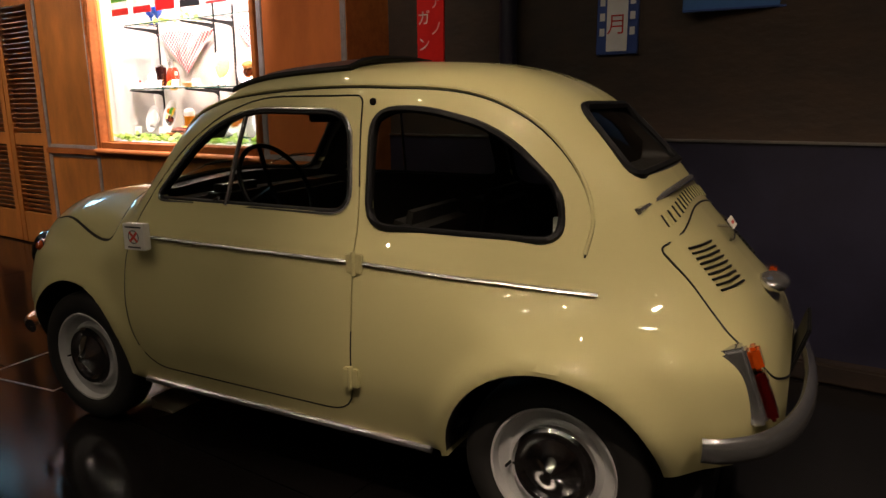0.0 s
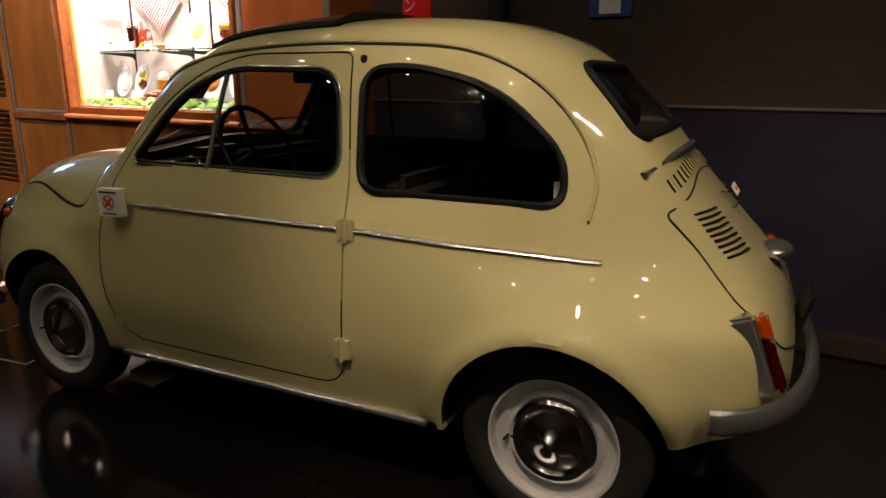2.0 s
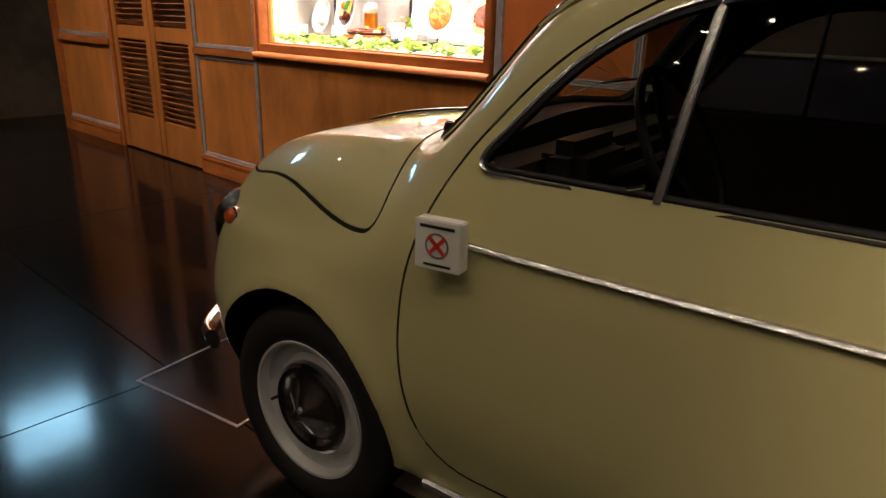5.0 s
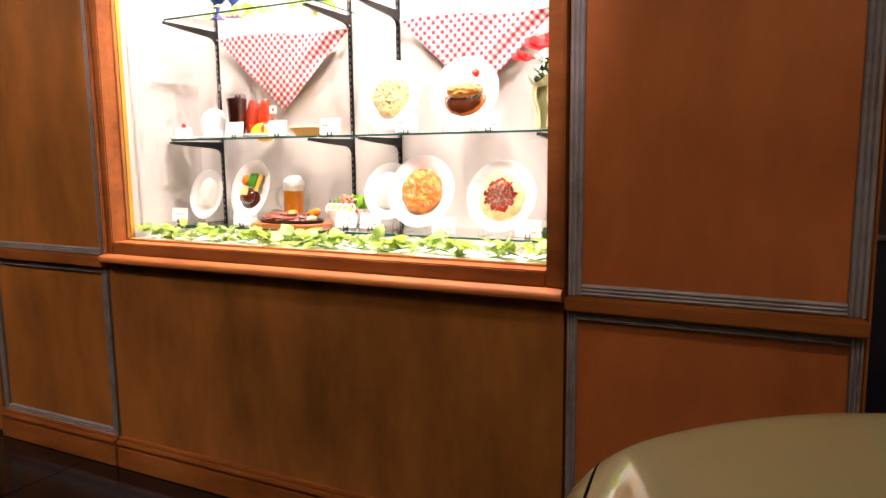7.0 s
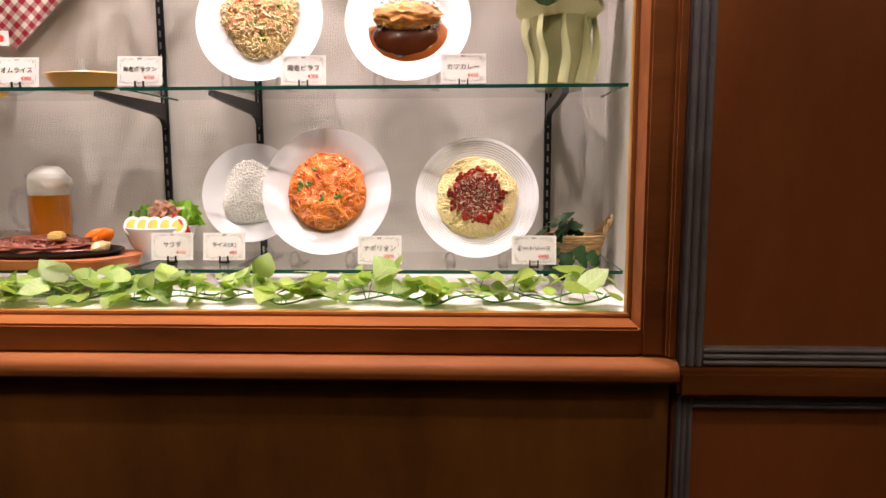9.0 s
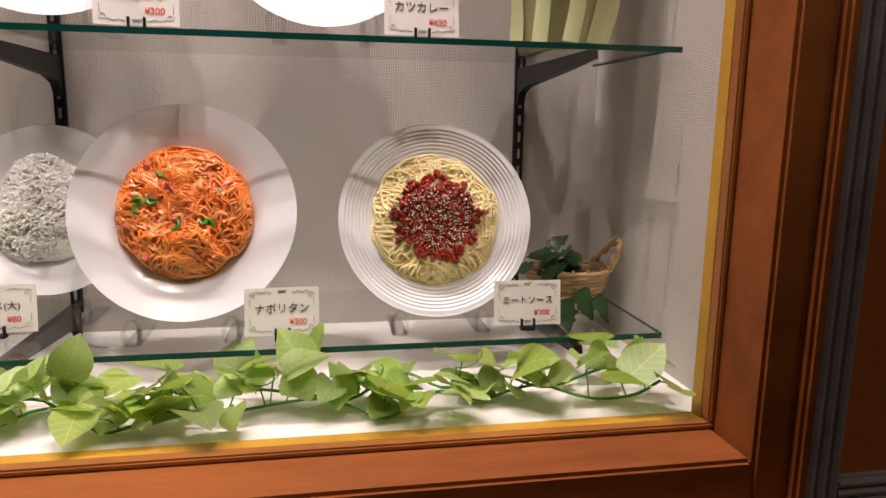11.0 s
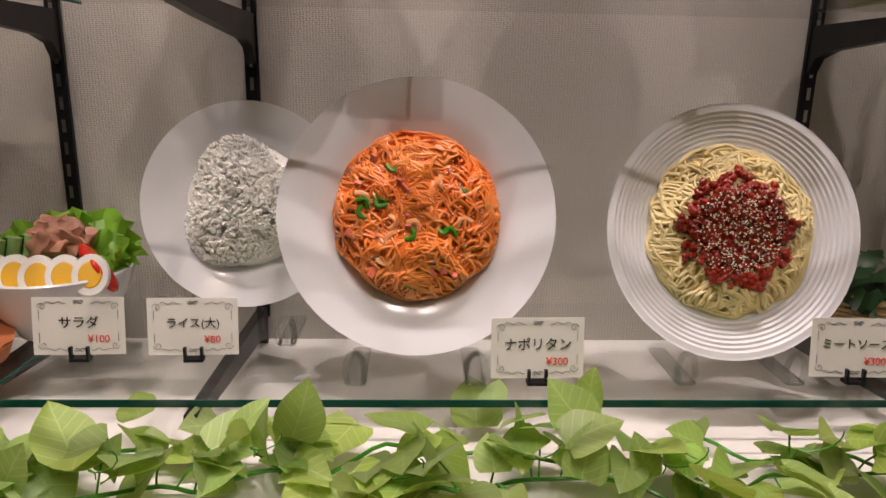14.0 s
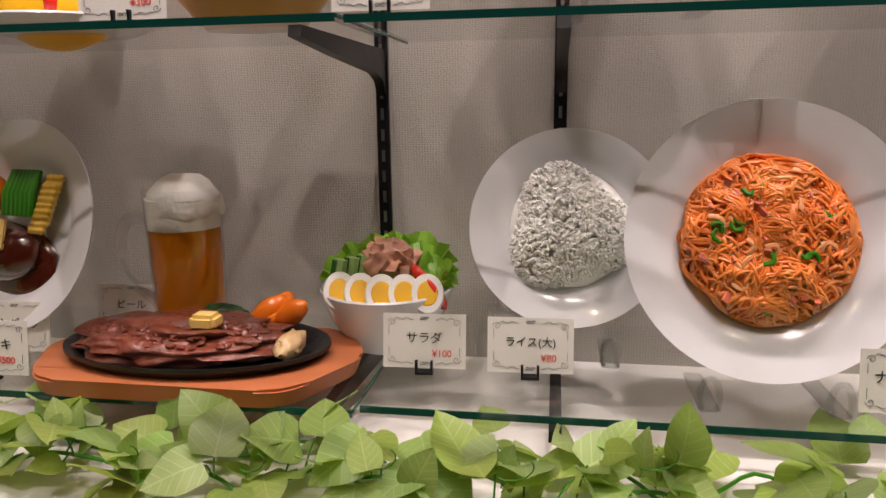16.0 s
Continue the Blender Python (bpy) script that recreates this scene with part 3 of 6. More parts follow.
# bay under the window
panel(-1.832, -0.003, 0.1, 0.838, 0.006)
skirting(-1.832, -0.003)
panel(-1.832, -0.003, 2.62, TOP)
# narrow bay
panel(-2.59, -1.84, 0.86, TOP)
panel(-2.59, -1.84, 0.1, 0.815)
for z0, z1 in ((0.862, TOP), (0.12, 0.811)):
    moulding(-2.588, -2.556, z0, z1, True)
    moulding(-1.874, -1.842, z0, z1, True)
moulding(-2.556, -1.874, 0.862, 0.888, False)
moulding(-2.556, -1.874, 0.79, 0.811, False)
moulding(-2.556, -1.874, 0.12, 0.15, False)
rail(-2.592, -1.838, 0.814, 0.859, 0.02)
skirting(-2.592, -1.838)
# bay beyond the shutters
panel(-5.0, -3.93, 0.86, TOP)
panel(-5.0, -3.93, 0.1, 0.805)
for z0, z1 in ((0.862, TOP), (0.12, 0.8)):
    moulding(-3.97, -3.935, z0, z1, True)
moulding(-5.0, -3.97, 0.862, 0.894, False)
moulding(-5.0, -3.97, 0.12, 0.15, False)
rail(-5.0, -3.926, 0.803, 0.859, 0.02)
skirting(-5.0, -3.926)
part("post", boxes((-3.924, -3.86, -0.012, 0.08, 0, TOP), bevel=0.004), WOOD_DARK, wood_wall)
part("post", boxes((-5.12, -5.002, -0.02, 0.5, 0, TOP), bevel=0.004), WOOD_DARK, wood_wall)
part("header", boxes((-3.86, -2.592, 0.0, 0.08, 2.12, TOP)), WOOD, wood_wall)
# black sheet added as the shade that shows between the slats
setting("wall_behind_shutters", boxes((-3.9, -2.58, 0.1, 0.12, 0, 2.2)), BLACK, "black sheet standing in for the shade behind the shutters")


# louvred shutter doors
slat_mesh = None


def shutter(name, x0, x1):
    global slat_mesh
    d = thing(name, (x0, 0, 0.012), 0, "tall orange-brown wooden louvred door, closed", "door", "louvred doors", "structure")
    w = x1 - x0
    for a, b in ((0.0, 0.075), (w - 0.075, w)):
        part("stile", boxes((a, b, 0.0, 0.045, 0, 2.1), bevel=0.003), WOOD, d)
    for a, b in ((0.0, 0.27), (0.855, 0.955), (1.98, 2.1)):
        part("crossrail", boxes((0.075, w - 0.075, 0.004, 0.042, a, b), bevel=0.003), WOOD, d)
    if slat_mesh is None:
        b = boxes((0, w - 0.15, -0.026, 0.026, -0.0035, 0.0035), bevel=0.002)
        bmesh.ops.transform(b, matrix=pose(0, 0, 0, -38), verts=b.verts)
        slat_mesh = finish(b, "slat", WOOD)
    z = 0.295
    while z < 1.97:
        if not 0.84 < z < 0.97:
            s = new("slat", slat_mesh)
            s.location, s.parent = (0.075, 0.024, z), d
        z += 0.0405
    return d


shutter("door_1", -3.225, -2.6)
shutter("door_2", -3.858, -3.233)

# ---- the display window ----
window = thing("window_1", (0, 0, 0), 0, "wide lit shop display window in a brown wooden frame", kind="structure")
L, R = -1.79, -0.052
sill_bm = bmesh.new()
sill_profile = [(0.06, 0.872), (-0.01, 0.872), (-0.03, 0.866), (-0.036, 0.858), (-0.036, 0.843), (-0.031, 0.838), (0.06, 0.838)]
ends = [[sill_bm.verts.new((x, y, z)) for y, z in sill_profile] for x in (-1.835, 0.0)]
sill_bm.faces.new(ends[0])
sill_bm.faces.new(ends[1][::-1])
for k in range(len(sill_profile)):
    j = (k + 1) % len(sill_profile)
    sill_bm.faces.new((ends[0][k], ends[0][j], ends[1][j], ends[1][k]))
part("sill", sill_bm, WOOD_DARK, window, "projecting worn wooden sill")
for x0, x1 in ((R, -0.001), (-1.834, L)):
    s = 1 if x0 > -1 else -1
    part("window_frame", boxes((x0, x1, -0.004, 0.078, 0.872, 2.62), bevel=0.004), WOOD_DARK, window)
    xo = x1 - 0.014 if s > 0 else x0
    part("frame_bead", boxes((xo, xo + 0.014, -0.016, 0.0, 0.872, 2.62), bevel=0.004), WOOD_DARK, window)
    xi = R - 0.007 if s > 0 else L
    part("glazing_bead", boxes((xi, xi + 0.007, 0.062, 0.078, 0.925, 2.42), bevel=0.002), WOOD, window)
part("window_frame", boxes((L, R, -0.004, 0.078, 0.872, 0.918), bevel=0.004), WOOD_DARK, window)
part("window_frame", boxes((L, R, -0.004, 0.078, 2.42, 2.62), bevel=0.004), WOOD_DARK, window)
part("glazing_bead", boxes((L, R, 0.062, 0.078, 0.918, 0.925), bevel=0.002), WOOD, window)
pane = part("pane", sheet([(L - 0.005, 0.08, 0.912), (R + 0.005, 0.08, 0.912), (R + 0.005, 0.08, 2.45), (L - 0.005, 0.08, 2.45)]), GLASS, window, "clear window glass")
pane.visible_shadow = False
for x0, x1 in ((R - 0.004, -0.022), (-1.82, L + 0.004)):
    part("yellow_reveal", boxes((x0, x1, 0.082, 0.1, 0.918, 2.44)), YELLOW, window, "ochre yellow painted inner reveal")
part("yellow_reveal", boxes((L + 0.004, R - 0.004, 0.082, 0.1, 0.905, 0.921)), YELLOW, window, "ochre yellow painted inner reveal")

setting("wall_case_back", boxes((-1.83, 0.0, 0.488, 0.51, 0.9, 2.86)), PAPER, "off-white woven wallpaper at the back of the case")
setting("wall_case_right", boxes((-0.022, 0.0, 0.1, 0.488, 0.9, 2.86)), PAPER, "off-white woven wallpaper on the case side")
setting("wall_case_left", boxes((-1.83, -1.8, 0.1, 0.488, 0.9, 2.86)), PAPER, "off-white woven wallpaper on the case side")
setting("floor_case", boxes((-1.8, -0.022, 0.1, 0.488, 0.9, 0.919)), WHITE, "white display case floor")
setting("ceiling_case", boxes((-1.8, -0.022, 0.062, 0.488, 2.8, 2.86)), WHITE, "white display case top")


def shelf(x0, x1, y0, y1, ztop):
    s = thing("glass_shelf", (0, 0, ztop), 0, "clear glass shelf with a green polished front edge", "shelf", "glass shelves")
    p = part("pane", sheet([(x0, y0 + 0.0015, -0.0005), (x1 - 0.0005, y0 + 0.0015, -0.0005), (x1 - 0.0005, y1, -0.0005), (x0, y1, -0.0005)]), SHELF_GLASS, s)
    part("front_edge", boxes((x0, x1, y0, y0 + 0.0015, -0.0065, 0.0)), GLASS_EDGE, s, "green glass edge")
    part("side_edge", boxes((x1 - 0.0005, x1 + 0.001, y0 + 0.0015, y1, -0.003, 0.0)), GLASS_EDGE, s)
    return p


ZS, ZU, ZT = 0.972, 1.31, 1.772
for ztop in (ZS, ZU, ZT):
    shelf(-0.958, -0.034, 0.215, 0.478, ztop)
    shelf(-1.668, -0.962, 0.203, 0.478, ztop)

POSTS = (-1.672, -0.995, -0.783, -0.146)
standard = None
for x in POSTS:
    if standard is None:
        standard = thing("shelf_standard", (x, 0.488, 0), 0, "slotted black metal shelf upright on the case wall", "shelf upright", "shelf uprights")
        bm = boxes((-0.0075, 0.0075, -0.009, -0.0005, 0.95, 2.3), bevel=0.0015)
        part("channel", bm, IRON, standard)
        slots = boxes(*[(-0.002, 0.002, -0.0096, -0.009, 0.97 + 0.025 * k, 0.984 + 0.025 * k) for k in range(52)])
        part("slots", slots, STEEL, standard, "bright slots seen through the upright")
        for z in (ZS, ZU, ZT):
            b = bmesh.new()
            prof = [(-0.009, -0.008), (-0.284, -0.008), (-0.287, -0.017), (-0.2, -0.025), (-0.05, -0.036), (-0.022, -0.044), (-0.009, -0.062)]
            lo = [b.verts.new((-0.0055, y, z + h)) for y, h in prof]
            hi = [b.verts.new((0.0055, y, z + h)) for y, h in prof]
            b.faces.new(lo)
            b.faces.new(hi[::-1])
            for k in range(len(prof)):
                b.faces.new((lo[k], lo[(k + 1) % len(prof)], hi[(k + 1) % len(prof)], hi[k]))
            part("bracket", b, IRON, standard, "dark metal shelf bracket")
    else:
        copy_thing(standard, pose(x, 0.488, 0))

# ---- signs and pipe on the dark wall ----
pipe = thing("wall_pipe", (1.53, 0.31, 0), 0, "dark blue painted vertical pipe against the wall", "pipe")
part("pipe_tube", lathe([(0.0, 0.1), (0.045, 0.1), (0.045, CEIL), (0, CEIL)], 20), SLATE, pipe)
sign = thing("enamel_sign", (1.02, 0.352, 1.72), 0, "narrow red enamel sign with white lettering", "sign")
part("plate", boxes((-0.09, 0.09, -0.006, 0.006, -0.4, 0.5), bevel=0.003), SIGNRED, sign)
for k, ch in enumerate("オルガン"):
    words(ch, 0.085, SIGNWHITE, sign, pose(-0.042, -0.0075, 0.2 - 0.14 * k, 90), "character")
for k, ch in enumerate("ピアノ"):
    words(ch, 0.085, SIGNWHITE, sign, pose(0.042, -0.0075, 0.14 - 0.14 * k, 90), "character")
sign = thing("enamel_sign", (2.09, 0.352, 1.78), 0, "narrow blue and white enamel sign with red characters", "sign")
part("plate", boxes((-0.1, 0.1, -0.006, 0.006, -0.38, 0.45), bevel=0.003), SIGNBLUE, sign)
part("white_band", boxes((-0.05, 0.05, -0.009, -0.006, -0.365, 0.44)), SIGNWHITE, sign)
for k, ch in enumerate("蘭月"):
    words(ch, 0.1, SIGNRED, sign, pose(0, -0.0105, -0.06 - 0.19 * k, 90), "character")
for k in range(9):
    for s in (-1, 1):
        part("small_mark", boxes((s * 0.073 - 0.012, s * 0.073 + 0.012, -0.0075, -0.006, 0.25 - 0.068 * k, 0.285 - 0.068 * k)), SIGNWHITE, sign)
board = thing("blue_board", (2.4, 0.3, 1.56), 9, "large blue display board high on the dark wall", "board")
part("board_face", boxes((0, 1.9, 0, 0.03, 0, 0.7), bevel=0.004), material("blue_board", (0.04, 0.13, 0.36), 0.4, vary=0.2, scale=4), board)
part("board_edge", boxes((0, 1.9, -0.004, 0.0, 0, 0.008)), SIGNBLUE, board)

# ---- things in the display case ----
rnd = random.Random(4)


def plate(name, place, radius, tilt, turn, label, ribs=False):
    """An upright plate leaning back; its face points along local z."""
    d = thing(name, place, 0, label, "food sample", "plated food samples")
    d.matrix_basis = pose(*place, 90 - tilt, 0, turn)
    r = radius
    prof = [(0, 0.0), (r * 0.56, 0.0), (r * 0.62, 0.003)]
    if ribs:
        for k in range(9):
            a = r * (0.63 + 0.037 * k)
            prof += [(a, 0.004 + 0.0014 * k), (a + r * 0.018, 0.0057 + 0.0014 * k)]
    else:
        prof += [(r * 0.68, 0.008), (r * 0.8, 0.0125)]
    prof += [(r * 0.985, 0.017), (r, 0.0175), (r * 0.995, 0.0155), (r * 0.8, 0.009), (r * 0.62, -0.003), (r * 0.5, -0.006), (0, -0.006)]
    part("plate", lathe(prof, 64), CHINA, d, "ribbed white china plate" if ribs else "white china plate", 14 if ribs else 35)
    # clear easel feet under the plate
    easel = thing("plate_stand", (place[0], place[1], 0), turn, "small clear acrylic plate stand", "plate stand", "plate stands")
    zf = place[2] - radius * math.cos(radians(tilt))
    zb = max(z for z in (ZS, ZU) if z < zf + 0.03)
    easel.location.z = zb
    yb = -radius * math.sin(radians(tilt))
    for s in (-1, 1):
        x = s * radius * 0.42
        hoop = [Vector((x - 0.007, yb - 0.03, 0.002)), Vector((x - 0.009, yb - 0.03, 0.016)), Vector((x - 0.004, yb - 0.029, 0.028)), Vector((x + 0.004, yb - 0.029, 0.028)), Vector((x + 0.008, yb - 0.03, 0.016)), Vector((x + 0.007, yb - 0.03, 0.002))]
        part("foot", tube_along(spline(hoop, 4), 0.003, 8), ACRYLIC, easel)
        part("runner", boxes((x - 0.009, x + 0.009, yb - 0.034, yb + 0.05, 0.0, 0.004), bevel=0.0015), ACRYLIC, easel)
    return d


def grains(count, radius, height, size, seed, squash=0.5, keep=None):
    """A mound of many small grains."""
    r = random.Random(seed)
    bm = bmesh.new()
    for _ in range(count):
        a, q = r.uniform(0, 6.283), math.sqrt(r.random())
        rad = radius * q * (1 + 0.12 * math.sin(3 * a + seed))
        h = height * math.sqrt(max(0.03, 1 - q ** 3.2)) * r.uniform(0.9, 1.06) + 0.0016 * math.sin(19 * a * q + 40 * q)
        x, y = rad * math.cos(a), rad * math.sin(a)
        if keep and not keep(x, y):
            continue
        m = pose(x, y, 0.004 + h, r.uniform(0, 360), r.uniform(0, 360), r.uniform(0, 360))
        b = bmesh.new()
        bmesh.ops.create_icosphere(b, subdivisions=1, radius=size)
        for v in b.verts:
            v.co = m @ Vector((v.co.x * 1.0, v.co.y * squash, v.co.z * squash))
        me = bpy.data.meshes.new("g")
        b.to_mesh(me)
        b.free()
        bm.from_mesh(me)
        bpy.data.meshes.remove(me)
    return bm


def mound(radius, height, rough=0.06, seed=0):
    """A low heap with a broad flat top."""
    bm = blob((radius, radius, height), None, rough, seed, None, 4, 6)
    for v in bm.verts:
        q = min(1, math.hypot(v.co.x, v.co.y) / radius)
        v.co.z = math.copysign(height * (1 + 2 * rough * noise.noise(v.co * 60)) * math.sqrt(max(0, 1 - q ** 3.2)), v.co.z)
    return bm


def noodles(count, radius, height, thick, seed, inner=0.0, loops=(0.012, 0.026), arc=(2.2, 5.2)):
    """Curled strands heaped in a mound."""
    r = random.Random(seed)
    bm = bmesh.new()
    for _ in range(count):
        a, q = r.uniform(0, 6.283), math.sqrt(r.uniform(inner * inner, 0.92))
        c = Vector((radius * q * math.cos(a), radius * q * math.sin(a)))
        loop, turn, ang, bend = r.uniform(*loops), r.uniform(0, 6.283), r.uniform(*arc), r.uniform(0.55, 1.0)
        pts = []
        for k in range(19):
            t = turn + ang * k / 18
            p = c + Vector((loop * math.cos(t), loop * bend * math.sin(t)))
            edge = radius * (0.98 + 0.09 * noise.noise(Vector((p.x * 38, p.y * 38, seed + 3.5))))
            if p.length > edge:
                p = p * (edge / p.length)
            q2 = min(1, p.length / radius)
            lump = 1 + 0.3 * noise.noise(Vector((p.x * 45, p.y * 45, seed)))
            h = height * lump * math.sqrt(max(0.05, 1 - q2 ** 4)) + r.uniform(-0.0005, 0.0005) + 0.004 * math.sin(t * 1.7 + c.x * 80)
            pts.append((p.x, p.y, max(thick, h)))
        tube_along(pts, thick, 6, bm=bm)
    base = blob((radius * 0.96, radius * 0.96, height * 0.92), rough=0.05, seed=seed)
    for v in base.verts:
        q2 = min(1, math.hypot(v.co.x, v.co.y) / radius)
        v.co.z = math.copysign(height * 0.8 * math.sqrt(max(0, 1 - q2 ** 4)), v.co.z)
    bmesh.ops.bisect_plane(base, geom=base.verts[:] + base.edges[:] + base.faces[:], plane_co=(0, 0, 0.001), plane_no=(0, 0, -1), clear_outer=True)
    merge(bm, base)
    return bm


def bits(count, radius, height, size, seed, thin=1.0, flat=0.0):
    r = random.Random(seed)
    bm = bmesh.new()
    for _ in range(count):
        a, q = r.uniform(0, 6.283), math.sqrt(r.random())
        z = height * (flat + (1 - flat) * math.sqrt(max(0.04, 1 - q * q)))
        s = size * r.uniform(0.6, 1.3)
        m = pose(radius * q * math.cos(a), radius * q * math.sin(a), z, r.uniform(-60, 60), r.uniform(-60, 60), r.uniform(0, 360))
        add = bmesh.new()
        bmesh.ops.create_cube(add, size=s)
        bmesh.ops.transform(add, matrix=m @ Matrix.Diagonal((1, 0.6, thin, 1)), verts=add.verts)
        me = bpy.data.meshes.new("b")
        add.to_mesh(me)
        add.free()
        bm.from_mesh(me)
        bpy.data.meshes.remove(me)
    return bm


def slices(count, radius, height, seed, length=0.016, thick=0.0018, wide=0.7):
    """Curved vegetable strips lying on the mound."""
    r = random.Random(seed)
    bm = bmesh.new()
    for _ in range(count):
        a, q = r.uniform(0, 6.283), math.sqrt(r.uniform(0, 0.8))
        c = Vector((radius * q * math.cos(a), radius * q * math.sin(a), height * math.sqrt(max(0.05, 1 - q ** 5)) + 0.001))
        t = r.uniform(0, 6.283)
        pts = [c + Vector((length * (k / 5 - 0.5) * math.cos(t) + 0.006 * math.sin(k * 0.63) * math.sin(t), length * (k / 5 - 0.5) * math.sin(t) - 0.006 * math.sin(k * 0.63) * math.cos(t), 0.002 * math.sin(k * 0.6))) for k in range(6)]
        tube_along(pts, thick, 6, bm=bm, squash=wide)
    return bm


# lower shelf, plates
p = plate("spaghetti_sample", (-0.597, 0.31, 1.112), 0.127, 16, 0, "white plate of orange tomato spaghetti with green pepper, standing upright")
food = part("noodle_mound", noodles(470, 0.077, 0.03, 0.0016, 3, 0.0, (0.009, 0.028), (2.5, 7.0)), NAPO, p, "orange ketchup noodles", 60)
for k in range(20):
    part("onion_slice", slices(1, 0.066, 0.0318, 300 + k, 0.012 + 0.001 * (k % 9), 0.0026, 0.35 + 0.08 * (k % 4)), ONION, p, "pale fried onion slice")
for k in range(13):
    part("pepper_strip", slices(1, 0.07, 0.032, 60 + k, 0.012, 0.0022), PEPPER, p, "green pepper strip")
part("ham_pieces", bits(30, 0.066, 0.0318, 0.008, 7, 0.3, 0.85), HAM, p, "pink ham pieces")
part("seasoning", bits(420, 0.06, 0.0335, 0.001, 8, 1.0, 0.85), CHEESE, p)
p = plate("meat_sauce_sample", (-0.302, 0.31, 1.1), 0.12, 16, 0, "ribbed white plate of spaghetti with red meat sauce, standing upright", True)
part("noodle_mound", noodles(400, 0.08, 0.02, 0.0016, 13, 0.45, (0.012, 0.028), (3.0, 7.0)), PASTA, p, "pale yellow noodles", 60)
sauce = bmesh.new()
for k in range(380):
    a, q = rnd.uniform(0, 6.283), math.sqrt(rnd.random())
    r0 = 0.053 * (1 + 0.07 * math.sin(9 * a) + 0.03 * math.sin(4 * a + 1)) * q
    blob((0.0048, 0.0044, 0.0042), pose(r0 * math.cos(a), r0 * math.sin(a), 0.022 + 0.006 * math.sqrt(1 - q * q), rnd.uniform(0, 90), rnd.uniform(0, 90)), 0.5, k, sauce, 1)
blob((0.05, 0.05, 0.009), pose(0, 0, 0.019), 0.1, 4, sauce, 3)
part("sauce", sauce, MEATSAUCE, p, "dark red minced meat sauce", 60)
part("grated_cheese", bits(620, 0.043, 0.0335, 0.0012, 15, 1.0, 0.8), CHEESE, p, "grated cheese")
part("parsley", bits(40, 0.026, 0.0342, 0.002, 16, 0.4, 0.8), HERB, p, "dark green parsley")
p = plate("rice_sample", (-0.772, 0.392, 1.106), 0.105, 14, 0, "white plate of boiled rice standing upright")
part("rice", grains(2700, 0.064, 0.0275, 0.0044, 21, 0.45), RICE, p, "white rice", 60)
part("rice_bed", mound(0.063, 0.0255, 0.06, 2), RICE, p, "", 180)
p = plate("rice_sample", (-1.648, 0.37, 1.083), 0.105, 14, -8, "small white plate of boiled rice standing upright")
part("rice", grains(1200, 0.06, 0.0245, 0.005, 22), RICE, p, "white rice", 60)
part("rice_bed", mound(0.058, 0.0225, 0.06, 3), RICE, p, "", 180)
p = plate("hamburg_steak_sample", (-1.385, 0.345, 1.108), 0.12, 16, -12, "white plate of hamburg steak with beans, corn and carrot, standing upright")
part("patty", blob((0.05, 0.034, 0.02), pose(-0.008, -0.03, 0.014), 0.12, 3), SAUCE, p, "brown patty in gravy", 60)
part("gravy", blob((0.062, 0.04, 0.006), pose(0, -0.042, 0.004), 0.15, 4), SAUCE, p, "dark gravy", 60)
part("cheese_slice", boxes((-0.035, 0.012, -0.03, 0.004, 0.031, 0.034), bevel=0.002), BUTTER, p, "yellow cheese slice")
beans = bmesh.new()
for k in range(7):
    tube_along([(-0.016 + 0.007 * k, 0.01, 0.014), (-0.014 + 0.007 * k, 0.035, 0.018), (-0.01 + 0.006 * k, 0.062, 0.012)], 0.0042, 8, bm=beans)
part("green_beans", beans, PEPPER, p, "green beans")
corn = bmesh.new()
for k in range(6):
    for j in range(8):
        blob((0.006, 0.005, 0.005), pose(0.034 + 0.007 * (k % 3) + 0.002 * j, 0.005 + 0.007 * j - 0.01 * (k // 3), 0.014 + 0.004 * (k // 3)), 0, 0, corn, 1)
part("corn", corn, CORN, p, "yellow corn pieces")
part("carrot", blob((0.018, 0.022, 0.014), pose(-0.04, 0.034, 0.014), 0.1), CARROT, p, "glazed carrot", 60)

# steak on its iron plate and board
p = thing("steak_sample", (-1.15, 0.283, ZS), 0, "grilled steak with butter on an iron plate and wooden board", "food sample")
out = rounded([(-0.178, 0.01, 0.03), (-0.13, -0.088, 0.03), (0.13, -0.088, 0.03), (0.18, 0.01, 0.03), (0.135, 0.09, 0.03), (-0.135, 0.09, 0.03)], 0.03)
b = bmesh.new()
lo = [b.verts.new((q.x * 0.96, q.y * 0.96, 0.0)) for q in out]
hi = [b.verts.new((q.x, q.y, 0.018)) for q in out]
b.faces.new(lo)
b.faces.new(hi[::-1])
for k in range(len(out)):
    b.faces.new((lo[k], lo[(k + 1) % len(out)], hi[(k + 1) % len(out)], hi[k]))
bmesh.ops.bevel(b, geom=[e for e in b.edges if e.verts[0].co.z > 0.01 and e.verts[1].co.z > 0.01], offset=0.003, segments=2, affect="EDGES")
part("board", b, BOARD, p, "reddish wooden board", 40)
iron = lathe([(0, 0.019), (0.85, 0.019), (0.95, 0.03), (1.0, 0.031), (1.0, 0.027), (0.9, 0.0185), (0, 0.0185)], 56)
bmesh.ops.transform(iron, matrix=Matrix.Diagonal((0.142, 0.082, 1, 1)), verts=iron.verts)
part("iron_plate", iron, CASTIRON, p, "oval black cast-iron plate", 40)
part("steak", blob((0.112, 0.055, 0.022), pose(-0.012, -0.004, 0.034, 0, 0, 4), 0.34, 9, None, 5, 3.4), STEAK, p, "glossy browned steak", 60)
crust = bmesh.new()
